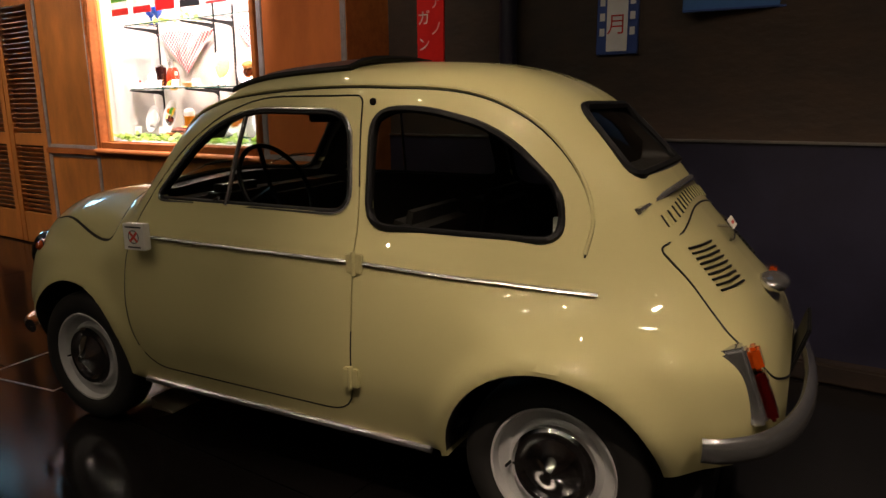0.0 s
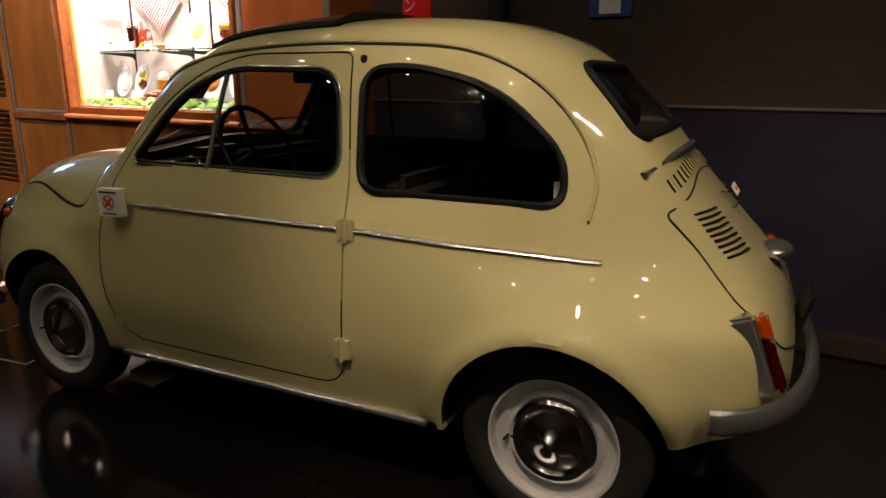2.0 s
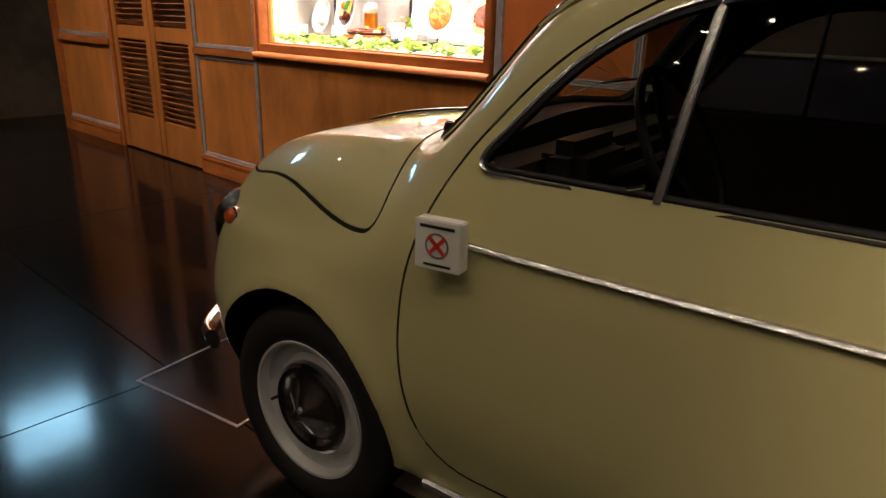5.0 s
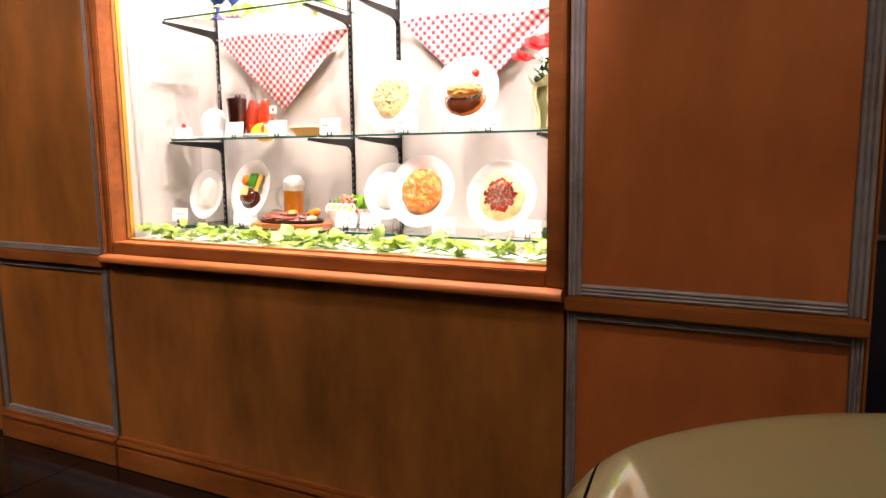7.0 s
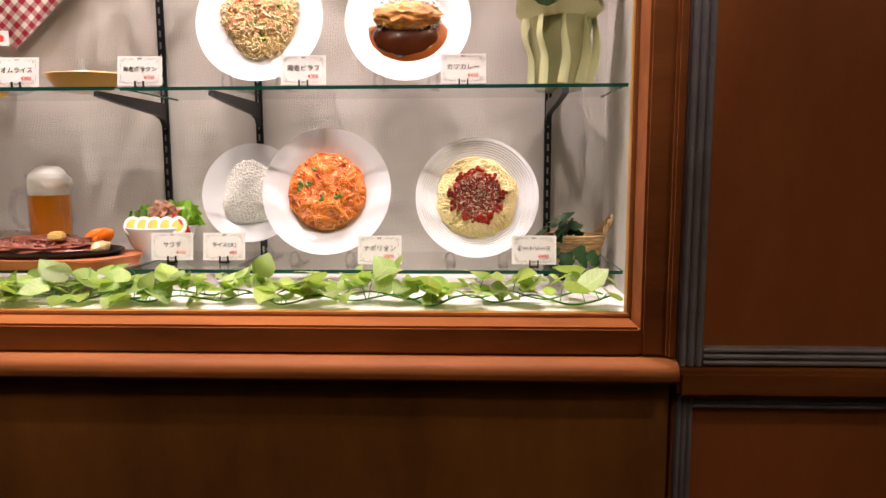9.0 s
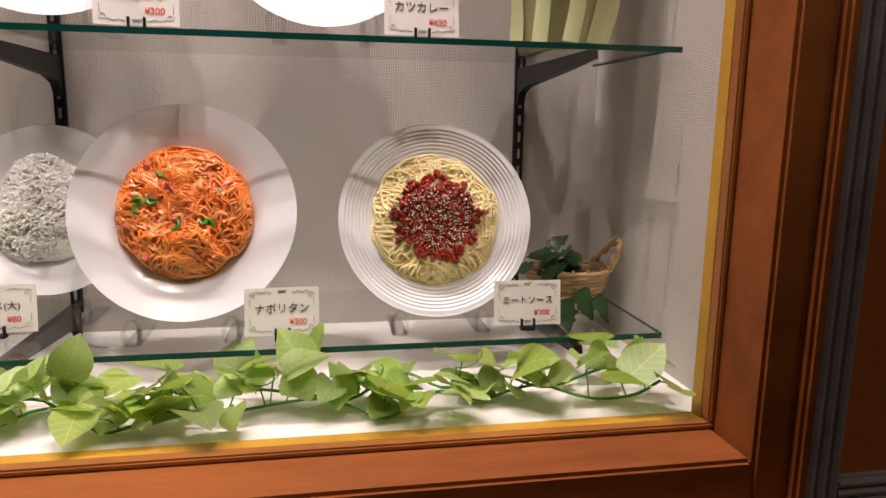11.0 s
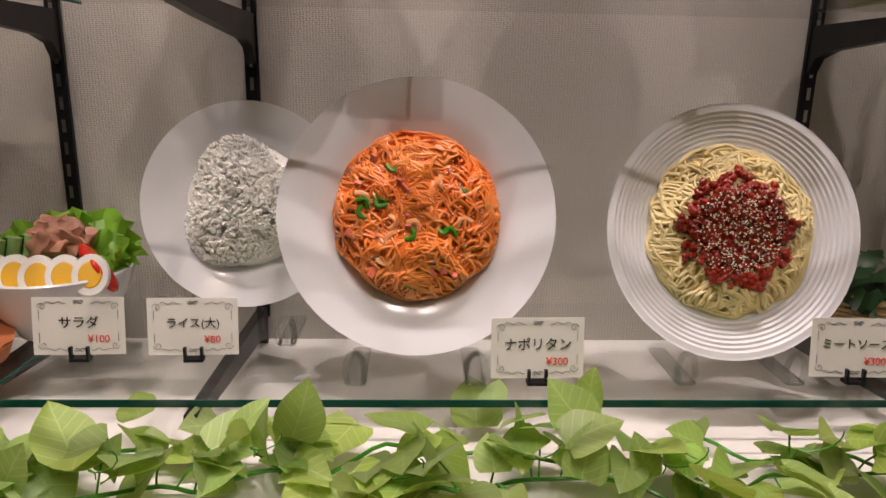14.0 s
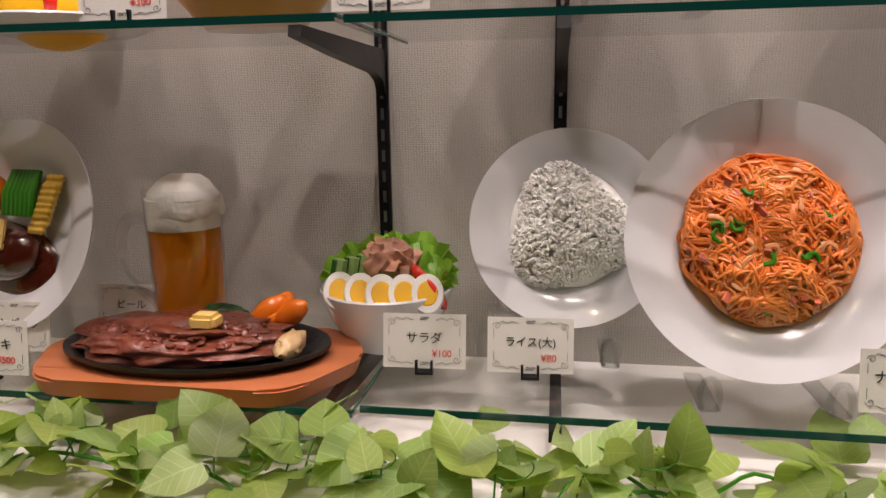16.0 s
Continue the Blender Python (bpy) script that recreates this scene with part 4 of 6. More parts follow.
for k in range(300):
    a, q = rnd.uniform(0, 6.283), math.sqrt(rnd.random()) * 0.97
    r0 = rnd.uniform(0.003, 0.0062)
    blob((r0 * 1.4, r0, r0 * 0.6), pose(-0.012 + 0.108 * q * math.cos(a), -0.004 + 0.052 * q * math.sin(a), 0.034 + 0.02 * math.sqrt(1 - q * q), 0, 0, rnd.uniform(0, 180)), 0.5, k, crust, 1)
part("crust", crust, STEAK, p, "coarse browned crust", 60)
part("fat", blob((0.013, 0.026, 0.012), pose(0.108, -0.016, 0.036), 0.3, 2), FAT, p, "seared fat edge", 60)
part("butter", boxes((0.008, 0.036, -0.03, -0.006, 0.05, 0.066), bevel=0.004), BUTTER, p, "pat of butter")
for x, y, a in ((0.06, 0.045, 20), (0.088, 0.04, -20), (0.07, 0.052, 70)):
    part("carrot", blob((0.024, 0.013, 0.013), pose(x, y, 0.05, 0, -35, a), 0.08, 5), CARROT, p, "glazed carrot", 60)
part("spinach", blob((0.03, 0.016, 0.012), pose(0.0, 0.055, 0.04), 0.5, 8), LEAF_DARK, p, "dark greens", 60)

# beer mug
p = thing("beer_mug", (-1.2, 0.365, ZS), 0, "glass mug of amber beer with a white head of foam", "beer mug")
p.scale = (1, 1, 1.05)
part("beer", lathe([(0, 0.012), (0.034, 0.012), (0.037, 0.03), (0.039, 0.128), (0, 0.128)], 36), BEER, p, "amber beer")
part("glass", lathe([(0, 0.0), (0.037, 0.0), (0.039, 0.004), (0.042, 0.17), (0.0405, 0.17)], 36), ACRYLIC, p, "clear glass mug")
part("foam", blob((0.041, 0.041, 0.034), pose(0.002, 0, 0.152), 0.12, 3), FOAM, p, "white foam", 60)
part("foam", lathe([(0, 0.128), (0.0395, 0.128), (0.0405, 0.16), (0, 0.16)], 36), FOAM, p, "white foam")
part("mug_handle", tube_along(spline([Vector((-0.04, 0, 0.14)), Vector((-0.075, 0, 0.13)), Vector((-0.08, 0, 0.08)), Vector((-0.04, 0, 0.04))], 6), 0.007, 8), ACRYLIC, p, "glass handle")


def leafy(bm, size, m, seed, folds=9):
    """A frilled lettuce leaf."""
    r = random.Random(seed)
    b = bmesh.new()
    rows = []
    for i in range(6):
        rr = size * i / 5
        row = []
        for k in range(17):
            a = math.pi * (k / 16) * 0.95
            wob = size * 0.2 * (i / 5) ** 2 * math.sin(folds * a + seed)
            row.append(b.verts.new((rr * math.cos(a) * (1 + 0.08 * math.sin(5 * a + seed)), wob, rr * math.sin(a) * (1 + 0.1 * math.sin(7 * a)))))
        rows.append(row)
    for a, c in zip(rows[1:], rows[2:]):
        for k in range(16):
            b.faces.new((a[k], a[k + 1], c[k + 1], c[k]))
    return merge(bm, b, m)


p = thing("salad_bowl", (-0.972, 0.385, ZS), 0, "white bowl of salad with egg slices, tuna, tomato and lettuce", "food sample")
part("bowl", lathe([(0, 0.0), (0.042, 0.0), (0.044, 0.006), (0.062, 0.03), (0.0745, 0.066), (0.073, 0.068), (0.068, 0.06), (0.05, 0.03), (0, 0.025)], 48), CHINA, p, "white china bowl", 40)
lt = bmesh.new()
for k, (x, y, s, rz) in enumerate(((-0.035, 0.03, 0.045, 15), (-0.012, 0.042, 0.052, -5), (0.014, 0.045, 0.055, 8), (0.038, 0.032, 0.046, -25), (-0.05, 0.012, 0.034, 35), (0.05, 0.012, 0.034, -50), (0.0, 0.03, 0.042, 20), (-0.028, 0.02, 0.036, -20), (0.03, 0.02, 0.036, 30), (0.058, 0.0, 0.024, -70))):
    leafy(lt, s, pose(x, y, 0.066, -8 - 4 * (k % 6), 0, rz), k, 15)
part("lettuce", lt, LETTUCE, p, "frilly green lettuce", 60)
part("filling", blob((0.062, 0.06, 0.03), pose(0, 0.005, 0.05), 0.1), LETTUCE, p, "", 60)
for k in range(5):
    x = -0.042 + 0.024 * k
    e = part("egg_slice", lathe([(0, 0.004), (0.0165, 0.004), (0.018, 0.0), (0.0165, -0.004), (0, -0.004)], 24), EGG, p, "boiled egg slice")
    e.matrix_basis = pose(x, -0.048 + 0.003 * abs(k - 2), 0.07, 62, 0, 14) @ Matrix.Diagonal((1, 1.25, 1, 1))
    y_ = part("yolk", lathe([(0, 0.0055), (0.01, 0.005), (0.0115, 0.0035), (0, 0.0035)], 20), YOLK, e, "yellow yolk")
part("tuna", blob((0.032, 0.026, 0.03), pose(0.002, 0.012, 0.088), 0.4, 5, None, 4, 4), TUNA, p, "flaked tuna with dressing", 60)
cu = bmesh.new()
for k in range(3):
    tube_along([(-0.055 + 0.01 * k, -0.024 + 0.012 * k, 0.05), (-0.046 + 0.01 * k, -0.018 + 0.012 * k, 0.1)], 0.0075, 8, bm=cu)
part("cucumber", cu, CUCUMBER, p, "cucumber sticks")
sk = bmesh.new()
for k in range(3):
    tube_along([(-0.06 + 0.01 * k, -0.027 + 0.012 * k, 0.05), (-0.051 + 0.01 * k, -0.021 + 0.012 * k, 0.1)], 0.0045, 8, bm=sk)
part("cucumber_skin", sk, CUCUMBER_SKIN, p, "dark green cucumber skin")
to = bmesh.new()
for k in range(3):
    blob((0.008, 0.017, 0.022), pose(0.044 + 0.008 * k, -0.012 - 0.008 * k, 0.076 - 0.004 * k, 0, -30, 20), 0.05, k, to)
part("tomato", to, TOMATO, p, "red tomato wedges", 60)

# wicker basket with ivy
p = thing("wicker_basket", (-0.098, 0.375, ZS), 0, "small pale wicker basket holding dark ivy", "basket")
bk = bmesh.new()
for k in range(9):
    r0 = 0.043 + 0.0022 * k
    tube_along([((r0 + 0.0016 * math.sin(9 * a + math.pi * k)) * math.cos(a), (r0 + 0.0016 * math.sin(9 * a + math.pi * k)) * math.sin(a) * 0.8, 0.003 + 0.0058 * k) for a in [2 * math.pi * j / 54 for j in range(54)]], 0.0032, 5, True, bm=bk)
for k in range(18):
    a = 2 * math.pi * k / 18
    tube_along([(0.042 * math.cos(a), 0.034 * math.sin(a), 0), (0.062 * math.cos(a), 0.05 * math.sin(a), 0.055)], 0.002, 5, bm=bk)
part("weave", bk, WICKER, p, "", 60)
for ph in (0, math.pi):
    part("twisted_handle", tube_along([(0.05 + 0.024 * math.sin(t * math.pi) + 0.003 * math.cos(22 * t + ph), -0.03 + 0.06 * t, 0.052 + 0.035 * math.sin(t * math.pi) + 0.003 * math.sin(22 * t + ph)) for t in [k / 40 for k in range(41)]], 0.0035, 6), WICKER, p)


def leaf_mesh(name, mat, w=0.5, seed=0, toothed=False):
    """A heart-shaped leaf, length 1, folded along its midrib and curled."""
    b = bmesh.new()
    n = 9
    mid, lf, rt = [], [], []
    for k in range(n + 1):
        t = k / n
        half = w * (math.sin(math.pi * min(1, t * 0.93 + 0.07)) ** 0.75) * (1.25 - 0.75 * t) * (1 if 0 < k < n else 0.0)
        if toothed and k % 2:
            half *= 0.7
        z = -0.16 * t * t + 0.05 * math.sin(3 * t + seed)
        y = t - (0.12 if 0 < k < 3 else 0)
        mid.append(b.verts.new((0, t, z)))
        lf.append(b.verts.new((-half, y, z + 0.16 * half + 0.04 * math.sin(6 * t + seed))))
        rt.append(b.verts.new((half, y, z + 0.2 * half + 0.04 * math.sin(5 * t + seed * 2))))
    for k in range(n):
        for s in (lf, rt):
            q = [mid[k], mid[k + 1], s[k + 1], s[k]]
            try:
                b.faces.new(q)
            except ValueError:
                pass
    me = finish(b, name, mat, 180)
    return me


DARK_LEAVES = [leaf_mesh("leaf", LEAF_DARK, 0.42, k, True) for k in range(3)]
for k in range(22):
    o = new("leaf", DARK_LEAVES[k % 3])
    o.parent = p
    a = rnd.uniform(0, 6.283)
    s = rnd.uniform(0.028, 0.045)
    o.matrix_basis = pose(-0.03 + 0.05 * math.cos(a) * rnd.random(), -0.012 + 0.045 * math.sin(a) * rnd.random(), 0.05 + 0.03 * rnd.random(), rnd.uniform(-40, 50), rnd.uniform(-50, 50), rnd.uniform(0, 360)) @ Matrix.Diagonal((s, s, s, 1))
for k in range(4):
    o = new("leaf", DARK_LEAVES[k % 3])
    o.parent = p
    o.matrix_basis = pose(-0.05 + 0.022 * k, -0.058, 0.03 - 0.012 * (k % 2), -60, 10 * k, 150 + 25 * k) @ Matrix.Diagonal((0.045, 0.045, 0.045, 1))

# upper shelf
p = plate("pilaf_sample", (-0.722, 0.322, 1.442), 0.124, 14, 0, "white plate of shrimp pilaf standing upright")
part("rice", grains(900, 0.074, 0.02, 0.0042, 31), material("pilaf_rice", (0.85, 0.66, 0.35), 0.4, vary=0.2, scale=40), p, "yellowish rice", 60)
part("rice_bed", blob((0.07, 0.07, 0.017), rough=0.06), material("pilaf_bed", (0.8, 0.6, 0.3), 0.5), p)
part("shrimps", bits(26, 0.068, 0.022, 0.015, 33, 0.6), material("shrimp", (0.85, 0.42, 0.25), 0.3), p, "pink shrimps")
part("peas", bits(30, 0.068, 0.023, 0.006, 34), PEPPER, p, "green pieces")
p = plate("cutlet_curry_sample", (-0.435, 0.322, 1.438), 0.121, 14, 0, "white plate of cutlet curry with rice and red pickles, standing upright")
part("curry_edge", blob((0.085, 0.05, 0.011), pose(0, -0.034, 0.002), 0.08, 2), CURRY_EDGE, p, "", 60)
part("curry", blob((0.068, 0.042, 0.016), pose(-0.004, -0.03, 0.004), 0.1, 3), CURRY, p, "dark curry sauce", 60)
part("rice", grains(560, 0.062, 0.022, 0.0054, 41), RICE, p, "white rice", 60)
p.children[-1].location = (0, 0.03, 0)
part("cutlet", blob((0.062, 0.026, 0.016), pose(0, 0.006, 0.022), 0.3, 6, None, 4, 5), CUTLET, p, "breaded fried cutlet", 60)
part("pickles", blob((0.014, 0.013, 0.01), pose(0.035, 0.062, 0.02), 0.6, 7, None, 3, 6), TOMATO, p, "red pickles", 60)

p = thing("flower_pot", (-0.142, 0.345, ZU), 0, "red and white flower bouquet in a mesh-wrapped pot with ribbon", "flower pot")
part("pot", lathe([(0, 0), (0.045, 0), (0.05, 0.02), (0.06, 0.1), (0.064, 0.135), (0.058, 0.135), (0.05, 0.12), (0, 0.11)], 40), WRAP, p, "green mesh wrapped pot")
for k in range(5):
    a = -90 + (k - 2) * 38
    ca, sa = math.cos(radians(a)), math.sin(radians(a))
    part("ribbon", tube_along(spline([Vector((0.066 * ca, 0.066 * sa, 0.135)), Vector((0.071 * ca, 0.07 * sa, 0.1)), Vector((0.064 * ca + 0.006, 0.064 * sa, 0.06)), Vector((0.057 * ca, 0.058 * sa, 0.01))], 5), 0.01, 6, squash=0.2), RIBBON, p, "pale ribbon")
collar = bmesh.new()
ring1 = [collar.verts.new((0.06 * math.cos(a), 0.06 * math.sin(a), 0.13)) for a in [2 * math.pi * k / 32 for k in range(32)]]
ring2 = [collar.verts.new((0.085 * math.cos(a), 0.085 * math.sin(a), 0.165 + 0.02 * math.sin(4 * a))) for a in [2 * math.pi * k / 32 for k in range(32)]]
for k in range(32):
    collar.faces.new((ring1[k], ring1[(k + 1) % 32], ring2[(k + 1) % 32], ring2[k]))
part("paper_collar", collar, RIBBON, p, "crumpled pale paper collar")
PETALS = leaf_mesh("petal", PETAL, 0.62, 2)
for k, (x, y, z) in enumerate(((-0.1, -0.02, 0.225), (-0.06, -0.01, 0.265), (-0.012, 0.0, 0.275), (0.05, -0.02, 0.235), (0.03, 0.0, 0.285), (0.085, 0.0, 0.255))):
    fl = new("red_flower")
    fl.parent = p
    fl.matrix_basis = pose(x, y, z, rnd.uniform(20, 60), 0, rnd.uniform(-40, 40))
    for j in range(9):
        q = new("petal", PETALS)
        q.parent = fl
        s = 0.045 if j < 6 else 0.03
        q.matrix_basis = pose(0, 0, 0.004 * (j // 6), 22 + 25 * (j // 6), 0, j * 61) @ Matrix.Diagonal((s, s, s, 1))
for k in range(16):
    q = new("leaf", DARK_LEAVES[k % 3])
    q.parent = p
    s = rnd.uniform(0.05, 0.075)
    q.matrix_basis = pose(rnd.uniform(-0.05, 0.05), rnd.uniform(-0.04, 0.03), 0.14 + rnd.uniform(0, 0.06), rnd.uniform(20, 80), rnd.uniform(-40, 40), rnd.uniform(0, 360)) @ Matrix.Diagonal((s, s, s, 1))
wf = bmesh.new()
st = bmesh.new()
for k in range(60):
    x, y, z = rnd.uniform(-0.045, 0.055), rnd.uniform(-0.075, -0.02), 0.17 + rnd.uniform(0, 0.065)
    blob((0.005, 0.004, 0.005), pose(x, y, z), 0.5, k, wf, 1)
    if k % 3 == 0:
        tube_along([(0, -0.02, 0.12), (x * 0.7, y * 0.8, z - 0.03), (x, y, z)], 0.0008, 4, bm=st)
part("white_blossoms", wf, EGG, p, "tiny white blossoms")
part("stems", st, PEPPER, p)

p = thing("cola_glass", (-1.42, 0.31, ZU), 0, "tall glass of dark cola with ice", "drink glass")
part("cola", lathe([(0, 0.006), (0.028, 0.006), (0.04, 0.155), (0, 0.155)], 32), COLA, p, "dark cola")
part("glass", lathe([(0, 0), (0.03, 0), (0.0425, 0.175), (0.0412, 0.175)], 32), ACRYLIC, p)
for k in range(4):
    part("ice_cube", boxes((-0.011, 0.011, -0.011, 0.011, -0.01, 0.01), bevel=0.003), ACRYLIC, p).matrix_basis = pose(-0.015 + 0.012 * k, 0.01 * (k % 2), 0.162, 20 * k, 30, 25 * k)
bottle = thing("soda_bottle", (-1.378, 0.36, ZU), 0, "clear glass bottle of red soda", "bottle", "soda bottles")
part("soda", lathe([(0, 0.004), (0.03, 0.004), (0.033, 0.05), (0.032, 0.09), (0.022, 0.13), (0.013, 0.15), (0, 0.15)], 32), JUICE, bottle, "red soda")
part("glass", lathe([(0, 0), (0.032, 0), (0.0345, 0.05), (0.0335, 0.092), (0.023, 0.133), (0.014, 0.16), (0.0125, 0.195), (0.0145, 0.2), (0.0145, 0.207), (0.011, 0.207)], 32), ACRYLIC, bottle)
copy_thing(bottle, pose(-1.315, 0.355, ZU, 0, 0, 40))
p = thing("omelette_rice_sample", (-1.275, 0.31, ZU), 0, "oval white plate of omelette rice with ketchup and a paper flag", "food sample")
pl2 = lathe([(0, 0.004), (0.06, 0.004), (0.092, 0.014), (0.093, 0.012), (0.06, 0.0), (0, 0.0)], 48)
part("plate", pl2, CHINA, p, "white china plate")
part("omelette", blob((0.062, 0.036, 0.036), pose(-0.008, 0, 0.022), 0.06, 2), YOLK, p, "yellow omelette", 60)
part("ketchup", blob((0.014, 0.03, 0.03), pose(0.008, -0.008, 0.03), 0.15, 3), TOMATO, p, "red ketchup", 60)
part("flag_pole", tube_along([(0.02, 0, 0.05), (0.02, 0, 0.12)], 0.0009, 5), WICKER, p)
part("paper_flag", boxes((0.02, 0.052, -0.0005, 0.0005, 0.092, 0.12)), CARD, p, "white paper flag with a red disc")
part("red_disc", lathe([(0, 0.0003), (0.007, 0.0003), (0.007, 0), (0, 0)], 20, pose(0.036, -0.0006, 0.106, 90)), REDINK, p)
p = thing("gratin_sample", (-1.075, 0.31, ZU), 0, "oval brown gratin dish with a pale baked top", "food sample")
dish = lathe([(0, 0), (0.6, 0), (0.95, 0.03), (1.0, 0.034), (0.96, 0.036), (0.9, 0.03), (0, 0.028)], 44)
bmesh.ops.transform(dish, matrix=Matrix.Diagonal((0.08, 0.052, 1, 1)), verts=dish.verts)
part("dish", dish, material("ochre_dish", (0.6, 0.36, 0.1), 0.3), p, "ochre glazed dish")
part("gratin", blob((0.07, 0.045, 0.012), pose(0, 0, 0.03), 0.15, 3), material("baked_cream", (0.85, 0.7, 0.42), 0.5, vary=0.4, scale=40, bump=0.5, bump_scale=80), p, "baked cream", 60)
p = thing("tea_cup", (-1.545, 0.31, ZU), 0, "white cup on a saucer", "cup")
part("saucer", lathe([(0, 0.003), (0.04, 0.003), (0.072, 0.011), (0.073, 0.009), (0.04, 0), (0, 0)], 40), CHINA, p)
part("cup", lathe([(0, 0.006), (0.03, 0.006), (0.042, 0.03), (0.046, 0.062), (0.044, 0.062), (0.038, 0.03), (0, 0.02)], 40), CHINA, p)
p = thing("sundae_glass", (-1.6, 0.37, ZU), 0, "white cream dessert in a footed dish with a long spoon", "dessert")
part("dish", lathe([(0, 0), (0.032, 0.002), (0.008, 0.012), (0.008, 0.03), (0.045, 0.06), (0.05, 0.085), (0.046, 0.085), (0, 0.04)], 36), CHINA, p)
part("cream", blob((0.044, 0.044, 0.035), pose(0, 0, 0.09), 0.3, 4), FOAM, p, "white cream", 60)
part("spoon", tube_along([(0.02, 0.01, 0.09), (0.03, 0.012, 0.2)], 0.0018, 6), STEEL, p, "thin steel spoon")
part("spoon_bowl", blob((0.009, 0.004, 0.014), pose(0.031, 0.012, 0.21)), STEEL, p)
p = thing("cake_plate", (-1.73, 0.33, ZU), 0, "small white plate with a slice of cream cake", "dessert")
part("plate", lathe([(0, 0.003), (0.04, 0.003), (0.06, 0.01), (0.061, 0.008), (0.04, 0), (0, 0)], 36), CHINA, p)
part("cake", boxes((-0.035, 0.035, -0.02, 0.02, 0.004, 0.05), bevel=0.008), FOAM, p, "white cream cake")
part("strawberry", blob((0.009, 0.009, 0.011), pose(0, 0, 0.058)), TOMATO, p)
# top shelf
for x, mat in ((-1.5, BLUE), (-1.42, BLUE), (-1.1, CHINA), (-0.55, CHINA)):
    p = thing("goblet", (x, 0.32, ZT), 0, "blue glazed goblet" + " on the glass shelf" if mat is BLUE else "white footed cup on the glass shelf", "goblet")
    part("bowl", lathe([(0, 0), (0.03, 0.002), (0.008, 0.012), (0.008, 0.05), (0.035, 0.08), (0.04, 0.12), (0.037, 0.12), (0, 0.07)], 32), mat, p)
greens = thing("green_plant", (-1.25, 0.36, ZT), 0, "small trailing green plant on the top shelf", "plant")
LEAVES = [leaf_mesh("leaf", LEAF, 0.46, k) for k in range(5)]
for k in range(40):
    q = new("leaf", LEAVES[k % 5])
    q.parent = greens
    s = rnd.uniform(0.03, 0.05)
    q.matrix_basis = pose(rnd.uniform(-0.35, 0.3), rnd.uniform(-0.1, 0.05), rnd.uniform(0.005, 0.06), rnd.uniform(-40, 40), rnd.uniform(-30, 30), rnd.uniform(0, 360)) @ Matrix.Diagonal((s, s, s, 1))

# gingham cloths pinned to the back wall
for x0, x1, xt, zt, ztip in ((-1.652, -0.985, -1.318, 1.725, 1.42), (-0.765, -0.172, -0.46, 1.722, 1.44)):
    cloth = thing("gingham_cloth", ((x0 + x1) / 2, 0.478, zt), 0, "red and white gingham cloth pinned up as a hanging triangle", "cloth", "gingham cloths")
    b = bmesh.new()
    uv = b.loops.layers.uv.new("uv")
    n = 18
    rows = []
    for i in range(n + 1):
        t = i / n
        xa, xb = x0 + (xt - x0) * t, x1 + (xt - x1) * t
        rows.append([b.verts.new(((xa + (xb - xa) * j / n) - (x0 + x1) / 2, -0.006 - 0.012 * (1 - t) * math.sin(9 * j / n + 4 * t) ** 2, -(zt - ztip) * t + 0.012 * math.sin(6 * j / n) * (1 - t))) for j in range(n + 1)])
    for i in range(n):
        for j in range(n):
            f = b.faces.new((rows[i][j], rows[i][j + 1], rows[i + 1][j + 1], rows[i + 1][j]))
            for lp in f.loops:
                c = lp.vert.co
                u_, v_ = (c.x + c.z) * 0.7071, (c.x - c.z) * 0.7071
                lp[uv].uv = (u_ + 5, v_ + 5)
    part("cloth", b, GINGHAM, cloth, "", 180)
    for x in (x0, x1):
        part("pin", blob((0.004, 0.004, 0.004), pose(x - (x0 + x1) / 2, -0.012, 0.002)), STEEL, cloth)
# paper national flags strung near the case top
string = thing("flag_bunting", (-0.92, 0.13, 1.98), 0, "string of small coloured paper flags along the case top", "bunting")
part("string", tube_along([(-0.8 + 0.1 * k, 0, 0.02 * (k % 4 - 1.5) ** 2 * 0.3) for k in range(17)], 0.0012, 5), CARD, string)
FLAGS = [(PEPPER, CARD, SIGNRED), (SIGNBLUE, CARD, SIGNRED), (SIGNRED, SIGNRED, SIGNRED), (SIGNRED, CARD, INK), "stripes", (CARD, SIGNRED, CARD)]
for k in range(6):
    x, w, top = -0.77 + 0.27 * k, 0.21, -0.012
    if FLAGS[k] == "stripes":
        for j in range(9):
            part("flag_band", boxes((x, x + w, -0.001, 0.001, top - 0.0155 * (j + 1), top - 0.0155 * j)), CARD if j % 2 else SIGNRED, string, "thin stripe")
        part("flag_corner", boxes((x, x + 0.09, -0.003, 0.003, top - 0.0775, top)), SIGNBLUE, string, "blue corner field")
    else:
        for j, mt in enumerate(FLAGS[k]):
            part("flag_band", boxes((x, x + w, -0.001, 0.001, top - 0.0465 * (j + 1), top - 0.0465 * j)), mt, string, "coloured stripe")


